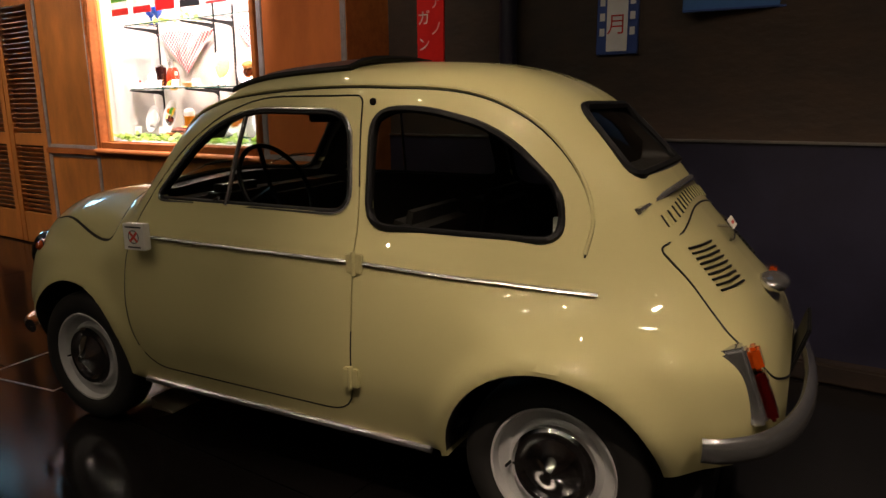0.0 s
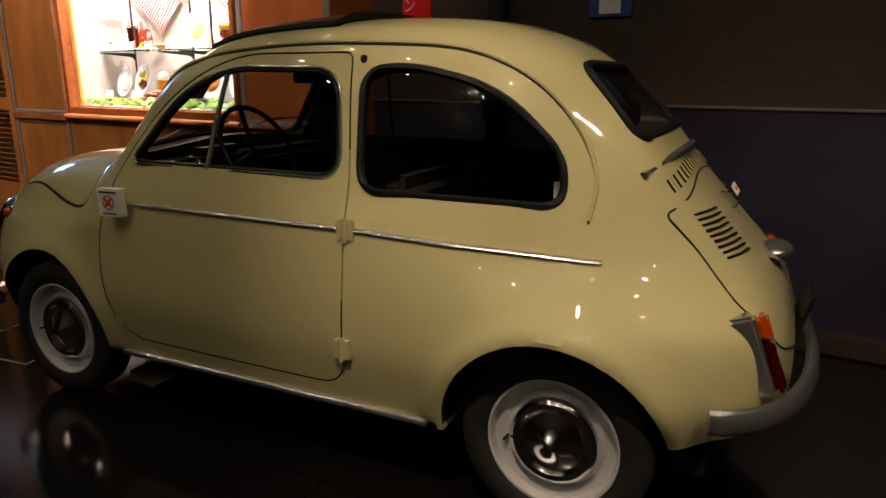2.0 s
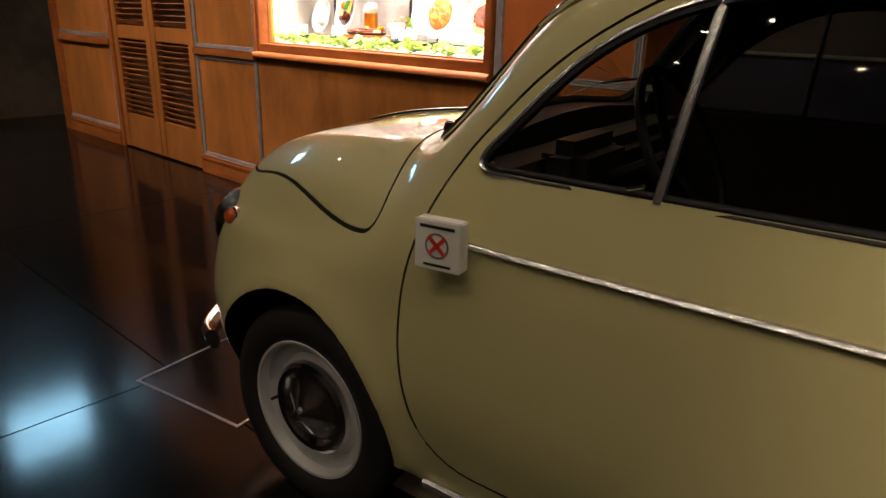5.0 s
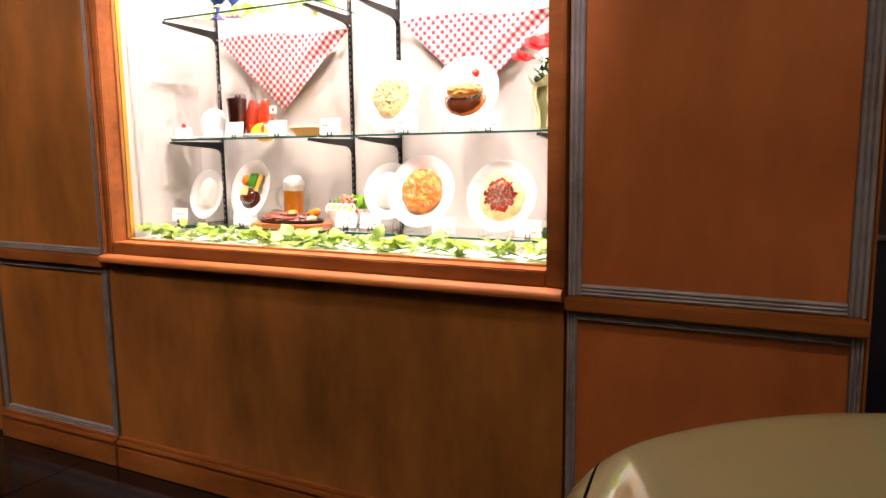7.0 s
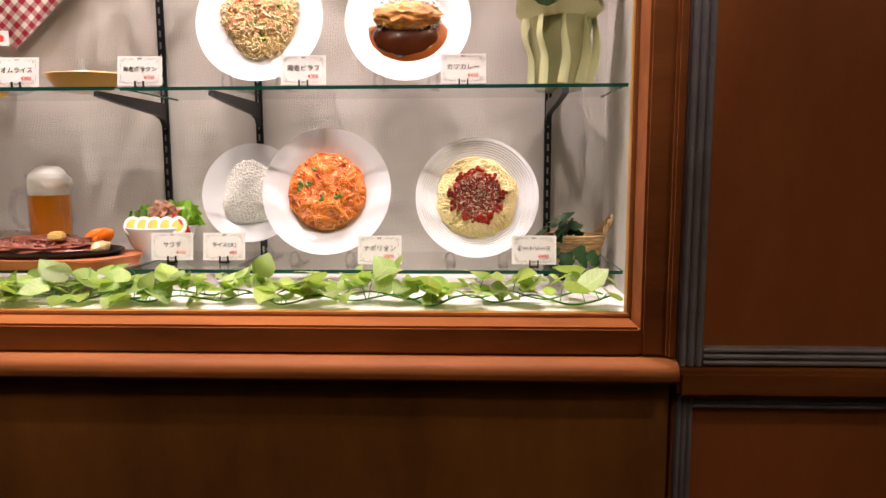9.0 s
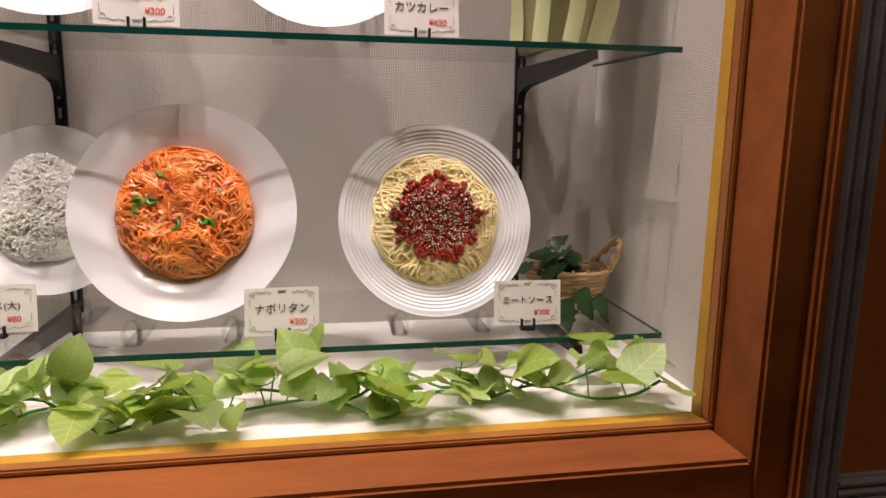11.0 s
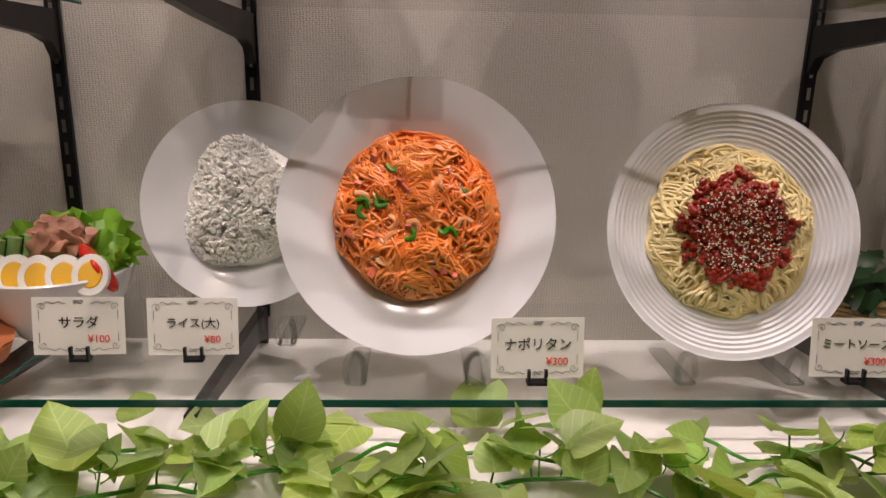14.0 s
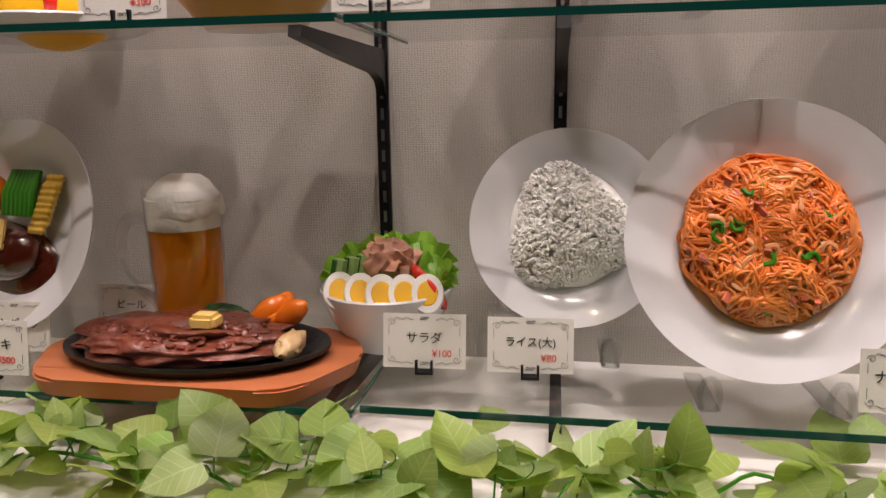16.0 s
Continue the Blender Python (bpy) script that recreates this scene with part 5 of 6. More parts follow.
# price cards
def price_card(x, y, z, text, price, turn=0, size=0.0125):
    c = thing("price_card", (x, y, z), turn, "cream card with handwritten dish name" + (" and red price" if price else "") + ", black clip", "price card", "price cards")
    w, h = 0.042, 0.055
    lean = 8
    pl = part("card", boxes((-w, w, -0.0004, 0.0004, 0.006, 0.006 + h)), CARD, c)
    pl.matrix_basis = pose(0, 0, 0, -lean)
    border = bmesh.new()
    for sx in (-1, 1):
        for sz in (-1, 1):
            cx, cz = sx * (w - 0.009), 0.006 + h / 2 + sz * (h / 2 - 0.009)
            tube_along([(cx + 0.004 * (1 - k / 20) * math.cos(k * 0.45) * sx, -0.0007, cz + 0.004 * (1 - k / 20) * math.sin(k * 0.45) * sz) for k in range(18)], 0.00028, 4, bm=border)
            tube_along([(cx + sx * 0.003, -0.0007, cz - sz * 0.003 - sz * 0.0007 * k) for k in range(14)], 0.00028, 4, bm=border)
            tube_along([(cx - sx * 0.003 - sx * 0.0011 * k, -0.0007, cz + sz * 0.004 + 0.001 * math.sin(k * 0.7)) for k in range(18)], 0.00028, 4, bm=border)
    for sz in (-1, 1):
        tube_along([(0.005 * math.cos(k * 0.5) * (1 - k / 40), -0.0007, 0.006 + h / 2 + sz * (h / 2 - 0.0045) + 0.0016 * math.sin(k * 1.0)) for k in range(26)], 0.00028, 4, bm=border)
    part("scroll_border", border, GREYINK, pl, "thin grey scroll border")
    words(text, size, INK, pl, pose(0, -0.0008, 0.006 + h * 0.55, 90), "dish_name")
    if price:
        words(price, 0.0098, REDINK, pl, pose(0.018, -0.0008, 0.006 + h * 0.27, 90), "price")
    clip = boxes((-0.009, -0.0065, -0.003, 0.0025, 0.0, 0.014), (0.0065, 0.009, -0.003, 0.0025, 0.0, 0.014), (-0.009, 0.009, -0.004, 0.006, 0.0, 0.003))
    part("clip", clip, IRON, c, "black metal clip")


for x, y, z, text, price in (
    (-0.194, 0.25, ZS, "ミートソース", "¥300"), (-0.488, 0.247, ZS, "ナポリタン", "¥300"), (-0.914, 0.297, ZS, "サラダ", "¥100"),
    (-0.808, 0.297, ZS, "ライス(大)", "¥80"), (-1.372, 0.29, ZS, "ハンバーグ", ""), (-1.285, 0.372, ZS, "ビール", "¥150"),
    (-1.345, 0.225, ZS, "ステーキ", "¥500"), (-1.712, 0.26, ZS, "ライス(小)", ""), (-1.38, 0.245, ZU, "コーラ", ""),
    (-1.172, 0.245, ZU, "オムライス", "¥300"), (-0.935, 0.245, ZU, "海老グラタン", "¥350"), (-0.626, 0.25, ZU, "海老ピラフ", "¥300"),
    (-0.328, 0.25, ZU, "カツカレー", "¥450"),
):
    price_card(x, y, z, text, price, -2 if x > -0.3 else 2, 0.0108 if len(text) > 5 else 0.0124)

# ivy garland along the case front
ivy = thing("ivy_garland", (0, 0, 0.919), 0, "garland of light green artificial ivy leaves on the white floor", "garland")
vines = []
for row, (y0, ph) in enumerate(((0.148, 0.0), (0.192, 1.9))):
    stem = [Vector((-1.76 + 0.0345 * k, y0 + 0.016 * math.sin(k * 0.9 + ph) + 0.01 * math.sin(k * 2.3 + ph), 0.012 + 0.008 * math.sin(k * 1.7 + ph))) for k in range(50)]
    part("stem", tube_along(spline(stem, 3), 0.0018, 6), PEPPER, ivy, "thin green stem")
    vines.append(stem)
stem = vines[0]
for k in range(285):
    vine = vines[k % 4 // 3]
    base = vine[k % 49].lerp(vine[k % 49 + 1], rnd.random())
    s = rnd.uniform(0.028, 0.058)
    q = new("leaf", LEAVES[k % 5])
    q.parent = ivy
    place = base + Vector((rnd.uniform(-0.015, 0.015), 0.03 * rnd.uniform(-1, 1), 0.008 + 0.028 * rnd.random() ** 1.6))
    if rnd.random() < 0.72:  # lying over the vine, tips out and down
        q.matrix_basis = pose(*place, rnd.uniform(-20, 45), rnd.uniform(-35, 35), rnd.uniform(110, 250)) @ Matrix.Diagonal((s, s, s, 1))
    elif rnd.random() < 0.6:
        q.matrix_basis = pose(*place, rnd.uniform(10, 60), rnd.uniform(-30, 30), rnd.uniform(-80, 80)) @ Matrix.Diagonal((s, s, s, 1))
    else:
        q.matrix_basis = pose(*place, rnd.uniform(60, 100), rnd.uniform(-30, 30), rnd.uniform(-60, 60)) @ Matrix.Diagonal((s * 0.85, s * 0.85, s * 0.85, 1))
    if k % 4 == 0:
        part("petiole", tube_along([base, (base + place) / 2 + Vector((0, 0, 0.004)), place], 0.0009, 5), PEPPER, ivy)
for k in range(14):
    b0 = stem[3 + 3 * k] + Vector((0, -0.01, 0.02))
    part("tendril", tube_along([b0 + Vector((0.006 * math.cos(j * 0.8) + 0.003 * j, -0.002 * j, 0.003 * j + 0.004 * math.sin(j * 0.8))) for j in range(12)], 0.0006, 4), PEPPER, ivy)

# ---- the small car ----
# sections: place along the car, then bottom, side, waist, shoulder, glass foot, roof rail, roof, top (half width, height)
STATIONS = [
    (1.412, [(0.26, 0.40), (0.32, 0.45), (0.32, 0.54), (0.29, 0.585), (0.23, 0.62), (0.16, 0.64), (0.08, 0.655), (0, 0.66)]),
    (1.375, [(0.38, 0.34), (0.44, 0.43), (0.43, 0.56), (0.39, 0.63), (0.32, 0.685), (0.23, 0.715), (0.12, 0.735), (0, 0.742)]),
    (1.32, [(0.46, 0.29), (0.53, 0.42), (0.5, 0.585), (0.455, 0.65), (0.385, 0.722), (0.285, 0.766), (0.145, 0.777), (0, 0.78)]),
    (1.22, [(0.53, 0.26), (0.585, 0.42), (0.548, 0.6), (0.5, 0.668), (0.43, 0.748), (0.33, 0.806), (0.165, 0.82), (0, 0.823)]),
    (1.05, [(0.57, 0.24), (0.62, 0.42), (0.588, 0.6), (0.538, 0.685), (0.475, 0.782), (0.355, 0.845), (0.175, 0.859), (0, 0.862)]),
    (0.82, [(0.59, 0.23), (0.632, 0.42), (0.61, 0.6), (0.558, 0.7), (0.492, 0.8), (0.375, 0.87), (0.185, 0.886), (0, 0.889)]),
    (0.7, [(0.6, 0.23), (0.636, 0.42), (0.618, 0.6), (0.583, 0.715), (0.512, 0.805), (0.41, 0.874), (0.2, 0.895), (0, 0.899)]),
    (0.58, [(0.603, 0.23), (0.637, 0.42), (0.623, 0.6), (0.596, 0.735), (0.548, 0.845), (0.468, 0.95), (0.27, 1.018), (0, 1.035)]),
    (0.45, [(0.605, 0.23), (0.638, 0.42), (0.626, 0.6), (0.602, 0.74), (0.56, 0.86), (0.462, 1.09), (0.285, 1.155), (0, 1.172)]),
    (0.3, [(0.607, 0.23), (0.638, 0.42), (0.628, 0.6), (0.604, 0.745), (0.563, 0.865), (0.456, 1.165), (0.285, 1.235), (0, 1.252)]),
    (0.16, [(0.608, 0.23), (0.639, 0.42), (0.629, 0.6), (0.605, 0.75), (0.563, 0.868), (0.452, 1.197), (0.285, 1.272), (0, 1.29)]),
    (-0.1, [(0.608, 0.23), (0.64, 0.42), (0.63, 0.6), (0.605, 0.75), (0.562, 0.868), (0.448, 1.212), (0.285, 1.293), (0, 1.312)]),
    (-0.35, [(0.606, 0.23), (0.64, 0.42), (0.63, 0.6), (0.602, 0.75), (0.556, 0.866), (0.443, 1.21), (0.28, 1.298), (0, 1.316)]),
    (-0.6, [(0.605, 0.24), (0.645, 0.42), (0.632, 0.59), (0.588, 0.74), (0.54, 0.86), (0.425, 1.185), (0.27, 1.278), (0, 1.296)]),
    (-0.78, [(0.605, 0.25), (0.652, 0.42), (0.64, 0.575), (0.565, 0.7), (0.512, 0.85), (0.405, 1.13), (0.26, 1.222), (0, 1.24)]),
    (-0.92, [(0.605, 0.26), (0.656, 0.42), (0.645, 0.57), (0.542, 0.69), (0.478, 0.83), (0.382, 1.04), (0.25, 1.125), (0, 1.142)]),
    (-1.04, [(0.6, 0.28), (0.648, 0.42), (0.632, 0.57), (0.515, 0.678), (0.44, 0.8), (0.365, 0.95), (0.24, 1.01), (0, 1.025)]),
    (-1.14, [(0.585, 0.3), (0.625, 0.42), (0.6, 0.565), (0.49, 0.655), (0.405, 0.755), (0.345, 0.84), (0.22, 0.888), (0, 0.9)]),
    (-1.25, [(0.54, 0.31), (0.58, 0.42), (0.552, 0.555), (0.468, 0.625), (0.375, 0.69), (0.305, 0.735), (0.18, 0.772), (0, 0.782)]),
    (-1.35, [(0.47, 0.32), (0.505, 0.42), (0.478, 0.54), (0.4, 0.6), (0.325, 0.63), (0.255, 0.65), (0.14, 0.666), (0, 0.67)]),
    (-1.41, [(0.38, 0.34), (0.41, 0.42), (0.38, 0.51), (0.31, 0.55), (0.25, 0.57), (0.18, 0.58), (0.1, 0.588), (0, 0.59)]),
    (-1.442, [(0.26, 0.37), (0.28, 0.42), (0.26, 0.47), (0.21, 0.49), (0.17, 0.5), (0.12, 0.503), (0.06, 0.505), (0, 0.506)]),
]


def loft(rows, inset=0.0, low=None, along=6, around=4):
    """Closed skin over smoothed sections."""
    flat = [Vector([x] + [c for p in pts for c in p]) for x, pts in rows]
    dense = spline(flat, along)
    bm = bmesh.new()
    rings = []
    for row in dense:
        x = row[0]
        pts = [(max(0, row[1 + 2 * k] - inset), row[2 + 2 * k] - (inset if k > 4 else 0)) for k in range(8)]
        bottom = low if low is not None else pts[0][1]
        if low is not None:
            pts[0] = (pts[0][0], low)
        curve = spline([Vector(p) for p in pts], around)
        half = [Vector((0, bottom)), Vector((pts[0][0] * 0.5, bottom))] + curve
        left = [(p[0], p[1]) for p in half]
        full = left + [(-y, z) for y, z in left[-2:0:-1]]
        rings.append([bm.verts.new((x, y, z)) for y, z in full])
    n = len(rings[0])
    for a, b in zip(rings, rings[1:]):
        for k in range(n):
            bm.faces.new((a[k], a[(k + 1) % n], b[(k + 1) % n], b[k]))
    for ring in (rings[0], rings[-1]):
        c = bm.verts.new(sum((v.co for v in ring), Vector()) / n)
        for k in range(n):
            bm.faces.new((ring[k], ring[(k + 1) % n], c))
    bmesh.ops.recalc_face_normals(bm, faces=bm.faces)
    return bm


def prism(outline, plane, lo, hi):
    """Outline pushed through: plane 'y' takes (x, z), 'x' takes (y, z), 'z' takes (x, y)."""
    put = {"y": lambda p, d: (p[0], d, p[1]), "x": lambda p, d: (d, p[0], p[1]), "z": lambda p, d: (p[0], p[1], d)}[plane]
    bm = bmesh.new()
    a = [bm.verts.new(put(p, lo)) for p in outline]
    b = [bm.verts.new(put(p, hi)) for p in outline]
    n = len(a)
    bm.faces.new(a)
    bm.faces.new(b[::-1])
    for k in range(n):
        bm.faces.new((a[k], a[(k + 1) % n], b[(k + 1) % n], b[k]))
    bmesh.ops.recalc_face_normals(bm, faces=bm.faces)
    return bm


def carve(me, cutters, operation="DIFFERENCE"):
    """The mesh after exact booleans with the cutters."""
    ob = new("tmp", me)
    tools = []
    for bm in cutters:
        tm = bpy.data.meshes.new("tool")
        bm.to_mesh(tm)
        bm.free()
        t = new("tool", tm)
        tools.append(t)
        mod = ob.modifiers.new("cut", "BOOLEAN")
        mod.operation, mod.solver, mod.object = operation, "EXACT", t
    out = bpy.data.meshes.new_from_object(ob.evaluated_get(bpy.context.evaluated_depsgraph_get()))
    for t in tools + [ob]:
        bpy.data.objects.remove(t)
    return out


def grown(outline, by):
    c = sum(outline, Vector((0, 0))) / len(outline)
    out = []
    n = len(outline)
    for i, p in enumerate(outline):
        d = outline[(i + 1) % n] - outline[i - 1]
        nrm = Vector((d.y, -d.x)).normalized() if d.length > 1e-9 else (p - c).normalized()
        if nrm.dot(p - c) < 0:
            nrm = -nrm
        out.append(p + nrm * by)
    return out


car = thing("small_car", (1.638, -0.92, 0.0), -173.52, "small vintage pale yellow two-door car, polished, parked", "car")
skin_bm = loft(STATIONS, along=9, around=7)
for v in skin_bm.verts:  # swelling lips round the wheel arches
    for ax, az, lift, wide in ((-0.92, 0.258, 0.032, 0.045), (0.92, 0.266, 0.018, 0.04)):
        d = math.hypot(v.co.x - ax, v.co.z - az)
        if abs(v.co.y) > 0.4 and v.co.z > 0.24:
            v.co.y += math.copysign(lift * math.exp(-((d - 0.295) / wide) ** 2), v.co.y)
skin = BVHTree.FromBMesh(skin_bm)
solid = finish(skin_bm, "body", BODY)


def side_at(x, z, out=0.0, sign=1):
    """The point on the car's side skin at (x, z), pushed out a little."""
    hit, nrm, _, _ = skin.ray_cast(Vector((x, 1.2 * sign, z)), Vector((0, -sign, 0)))
    if hit is None:
        return Vector((x, 0.4 * sign, z))
    if nrm.y * sign < 0:
        nrm = -nrm
    return hit + nrm * out


def top_at(x, y, out=0.0):
    hit, nrm, _, _ = skin.ray_cast(Vector((x, y, 2)), Vector((0, 0, -1)))
    if hit is None:
        return Vector((x, y, 0.6))
    if nrm.z < 0:
        nrm = -nrm
    return hit + nrm * out


def end_at(y, z, back=True, out=0.0):
    s = -1 if back else 1
    hit, nrm, _, _ = skin.ray_cast(Vector((2.5 * s, y, z)), Vector((-s, 0, 0)))
    if hit is None:
        return Vector((s, y, z))
    if nrm.x * s < 0:
        nrm = -nrm
    return hit + nrm * out


DOOR_WINDOW = rounded([(0.515, 0.874, 0.05), (-0.288, 0.874, 0.07), (-0.25, 1.158, 0.09), (0.15, 1.166, 0.16), (0.33, 1.085, 0.2)], 0.05)
QUARTER = rounded([(-0.35, 0.84, 0.07), (-0.9, 0.826, 0.08), (-0.885, 0.95, 0.13), (-0.71, 1.115, 0.18), (-0.47, 1.172, 0.2), (-0.32, 1.165, 0.09)], 0.05)
WINDSHIELD = rounded([(-0.462, 0.884, 0.06), (0, 0.925, 0.2), (0.462, 0.884, 0.06), (0.385, 1.185, 0.08), (-0.385, 1.185, 0.08)], 0.06)
REAR_WINDOW = rounded([(-0.335, 0.985, 0.05), (0.335, 0.985, 0.05), (0.27, 1.175, 0.06), (-0.27, 1.175, 0.06)], 0.05)
DOOR = rounded([(0.545, 0.297, 0.14), (-0.335, 0.297, 0.1), (-0.336, 0.75, 0.2), (-0.28, 1.205, 0.03), (0.14, 1.205, 0.12), (0.37, 1.09, 0.15), (0.56, 0.87, 0.1), (0.622, 0.7, 0.1), (0.622, 0.5, 0.2)], 0.05)
HOOD = rounded([(1.33, 0.4, 0.12), (1.33, -0.4, 0.12), (1.0, -0.515, 0.2), (0.722, -0.575, 0.04), (0.74, -0.45, 0.1), (0.77, -0.28, 0.1), (0.785, 0, 0.2), (0.77, 0.28, 0.1), (0.74, 0.45, 0.1), (0.722, 0.575, 0.04), (1.0, 0.515, 0.2)], 0.05)
LID = rounded([(0.385, 0.818, 0.02), (0.2, 0.868, 0.2), (0, 0.886, 0.1), (-0.2, 0.868, 0.2), (-0.385, 0.818, 0.02), (-0.374, 0.73, 0.1), (-0.4, 0.662, 0.1), (-0.432, 0.608, 0.03), (-0.4, 0.52, 0.1), (-0.25, 0.475, 0.1), (0.25, 0.475, 0.1), (0.4, 0.52, 0.1), (0.432, 0.608, 0.03), (0.4, 0.662, 0.1), (0.374, 0.73, 0.1)], 0.05)


def arch(x, z, r, y0, y1):
    b = bmesh.new()
    bmesh.ops.create_cone(b, cap_ends=True, segments=48, radius1=r, radius2=r, depth=abs(y1 - y0), matrix=pose(x, (y0 + y1) / 2, z, 90))
    return b


cavity = loft([s for s in STATIONS if -1.0 < s[0] < 0.6], 0.03, 0.3, 4, 3)
cuts = [cavity]
for s in (1, -1):
    cuts += [arch(0.92, 0.266, 0.29, 0.3 * s, 0.9 * s), arch(-0.92, 0.258, 0.282, 0.3 * s, 0.9 * s)]
cuts += [prism(DOOR_WINDOW, "y", -1, 1), prism(QUARTER, "y", -1, 1), prism(WINDSHIELD, "x", 0.2, 0.715), prism(REAR_WINDOW, "x", -1.3, -0.7)]
shell = carve(solid, cuts)
door_me = carve(shell.copy(), [prism(grown(DOOR, -0.003), "y", 0.2, 0.9)], "INTERSECT")
hood_me = carve(shell.copy(), [prism(grown(HOOD, -0.003), "z", 0.55, 1.2)], "INTERSECT")
body_me = carve(shell, [prism(grown(DOOR, 0.002), "y", 0.2, 0.9), prism(grown(HOOD, 0.002), "z", 0.55, 1.2)])


def shell_part(name, me, parent, label=""):
    me.name = name
    me.materials.clear()
    me.materials.append(BODY)
    me.materials.append(LEATHER)
    for poly in me.polygons:
        if skin.find_nearest(poly.center)[3] > 0.012:
            poly.material_index = 1
    me.shade_smooth()
    me.set_sharp_from_angle(angle=radians(35))
    ob = new(name, me)
    ob.parent = parent
    return tagged(ob, label) if label else ob


body = shell_part("body", body_me, car)
door = shell_part("door", door_me, car)
shell_part("hood", hood_me, car)
part("underside", boxes((-1.3, 1.25, -0.5, 0.5, 0.2, 0.3)), RUBBER, car, "dark underbody")


def side_line(points, radius, mat, name, parent, out=0.0, closed=False, squash=1.0, sign=1, label="", sides=6):
    return part(name, tube_along([side_at(p[0], p[1], out, sign) for p in points], radius, sides, closed, squash=squash), mat, parent, label, 60)


def pane_patch(outline, fit, mat, name, parent, label=""):
    """A glass pane that follows the skin inside an outline."""
    bm = bmesh.new()
    c = sum(outline, Vector((0, 0))) / len(outline)
    rings = []
    for f in (1.0, 0.66, 0.33):
        rings.append([bm.verts.new(fit(c.x + (p.x - c.x) * f, c.y + (p.y - c.y) * f)) for p in outline])
    mid = bm.verts.new(fit(c.x, c.y))
    n = len(outline)
    for a, b in zip(rings, rings[1:]):
        for k in range(n):
            bm.faces.new((a[k], a[(k + 1) % n], b[(k + 1) % n], b[k]))
    for k in range(n):
        bm.faces.new((rings[-1][k], rings[-1][(k + 1) % n], mid))
    ob = part(name, bm, mat, parent, label, 180)
    ob.visible_shadow = False
    return ob


for s in (1, -1):
    own = door if s > 0 else car
    pane_patch(DOOR_WINDOW, lambda x, z: side_at(x, z, -0.012, s), CARGLASS, "door_glass", own)
    pane_patch(QUARTER, lambda x, z: side_at(x, z, -0.012, s), CARGLASS, "quarter_glass", car)
    side_line(grown(DOOR_WINDOW, -0.004), 0.007, RUBBER, "window_seal", own, -0.003, True, sign=s, label="black rubber seal")
    side_line(grown(DOOR_WINDOW, 0.005), 0.0055, BRIGHT, "window_trim", own, 0.0, True, sign=s, label="bright metal window trim")
    side_line(grown(QUARTER, -0.004), 0.011, RUBBER, "quarter_seal", car, 0.0, True, sign=s, label="thick black rubber seal")
    side_line([(0.185, 0.87), (0.17, 1.02), (0.155, 1.158)], 0.008, BRIGHT, "vent_post", own, -0.004, sign=s, label="chrome vent window post")
    # bright strips
    strip = [(0.545 - k * (0.545 + 0.325) / 20, 0.748 - 0.003 * k / 20) for k in range(21)]
    side_line(strip, 0.0075, BRIGHT, "side_strip", own, 0.003, sign=s, label="slim chrome side strip", squash=0.8)
    strip = [(-0.352 - k * 0.648 / 20, 0.744 - 0.038 * (k / 20) ** 1.2) for k in range(21)]
    side_line(strip, 0.0075, BRIGHT, "side_strip", car, 0.003, sign=s, label="slim chrome side strip", squash=0.8)
    part("sill_strip", tube_along([Vector((0.56 - k * 1.14 / 12, s * 0.615, 0.238)) for k in range(13)], 0.011, 8), BRIGHT, car, "bright sill strip")
    # roof gutter
    gut = [(0.47, 1.105), (0.4, 1.15), (0.32, 1.18), (0.16, 1.214), (-0.1, 1.232), (-0.35, 1.23), (-0.6, 1.21), (-0.78, 1.135), (-0.9, 1.02), (-0.96, 0.9), (-0.955, 0.8)]
    gpts = spline([side_at(x, z, 0.003, s) for x, z in gut], 5)
    part("gutter", tube_along(gpts, 0.006, 6), BODY, car)
    part("gutter_groove", tube_along([p + Vector((0, 0.002 * s, -0.008)) for p in gpts], 0.0028, 5), RUBBER, car)
for z, x in ((0.744, -0.338), (0.418, -0.339)):
    b = bmesh.new()
    add_box(b, -0.026, -0.003, -0.004, 0.014, -0.028, 0.028, 0.003)
    add_box(b, 0.003, 0.026, -0.004, 0.014, -0.028, 0.028, 0.003)
    tube_along([(0, 0.012, -0.034), (0, 0.012, 0.034)], 0.007, 8, bm=b)
    h = part("hinge", b, BODY, car, "painted external door hinge")
    h.location = side_at(x, z, 0.0)
roofbadge = part("badge", lathe([(0, 0.004), (0.011, 0.003), (0.012, 0.0)], 16), CHROME, car)
roofbadge.matrix_basis = Matrix.Translation(side_at(-0.318, 1.185, 0.002)) @ pose(0, 0, 0, -90)

latch = part("vent_latch", tube_along([(0, 0, 0), (0.004, 0.012, 0.004), (-0.02, 0.016, 0.012)], 0.004, 8), CHROME, door, "small chrome vent latch")
latch.location = side_at(0.225, 0.884, -0.006)

# windshield and rear glass
pane_patch(WINDSHIELD, lambda y, z: end_at(y, z, False, -0.01), CARGLASS, "windshield", car)
pane_patch(REAR_WINDOW, lambda y, z: end_at(y, z, True, -0.01), CARGLASS, "rear_window", car)
part("windshield_seal", tube_along([end_at(p.x, p.y, False, 0) for p in grown(WINDSHIELD, -0.004)], 0.013, 6, True), RUBBER, car, "black rubber seal")
part("windshield_trim", tube_along([end_at(p.x, p.y, False, 0.006) for p in grown(WINDSHIELD, 0.004)], 0.005, 6, True), CHROME, car)
part("rear_seal", tube_along([end_at(p.x, p.y, True, 0) for p in grown(REAR_WINDOW, -0.004)], 0.013, 6, True), RUBBER, car, "black rubber seal")
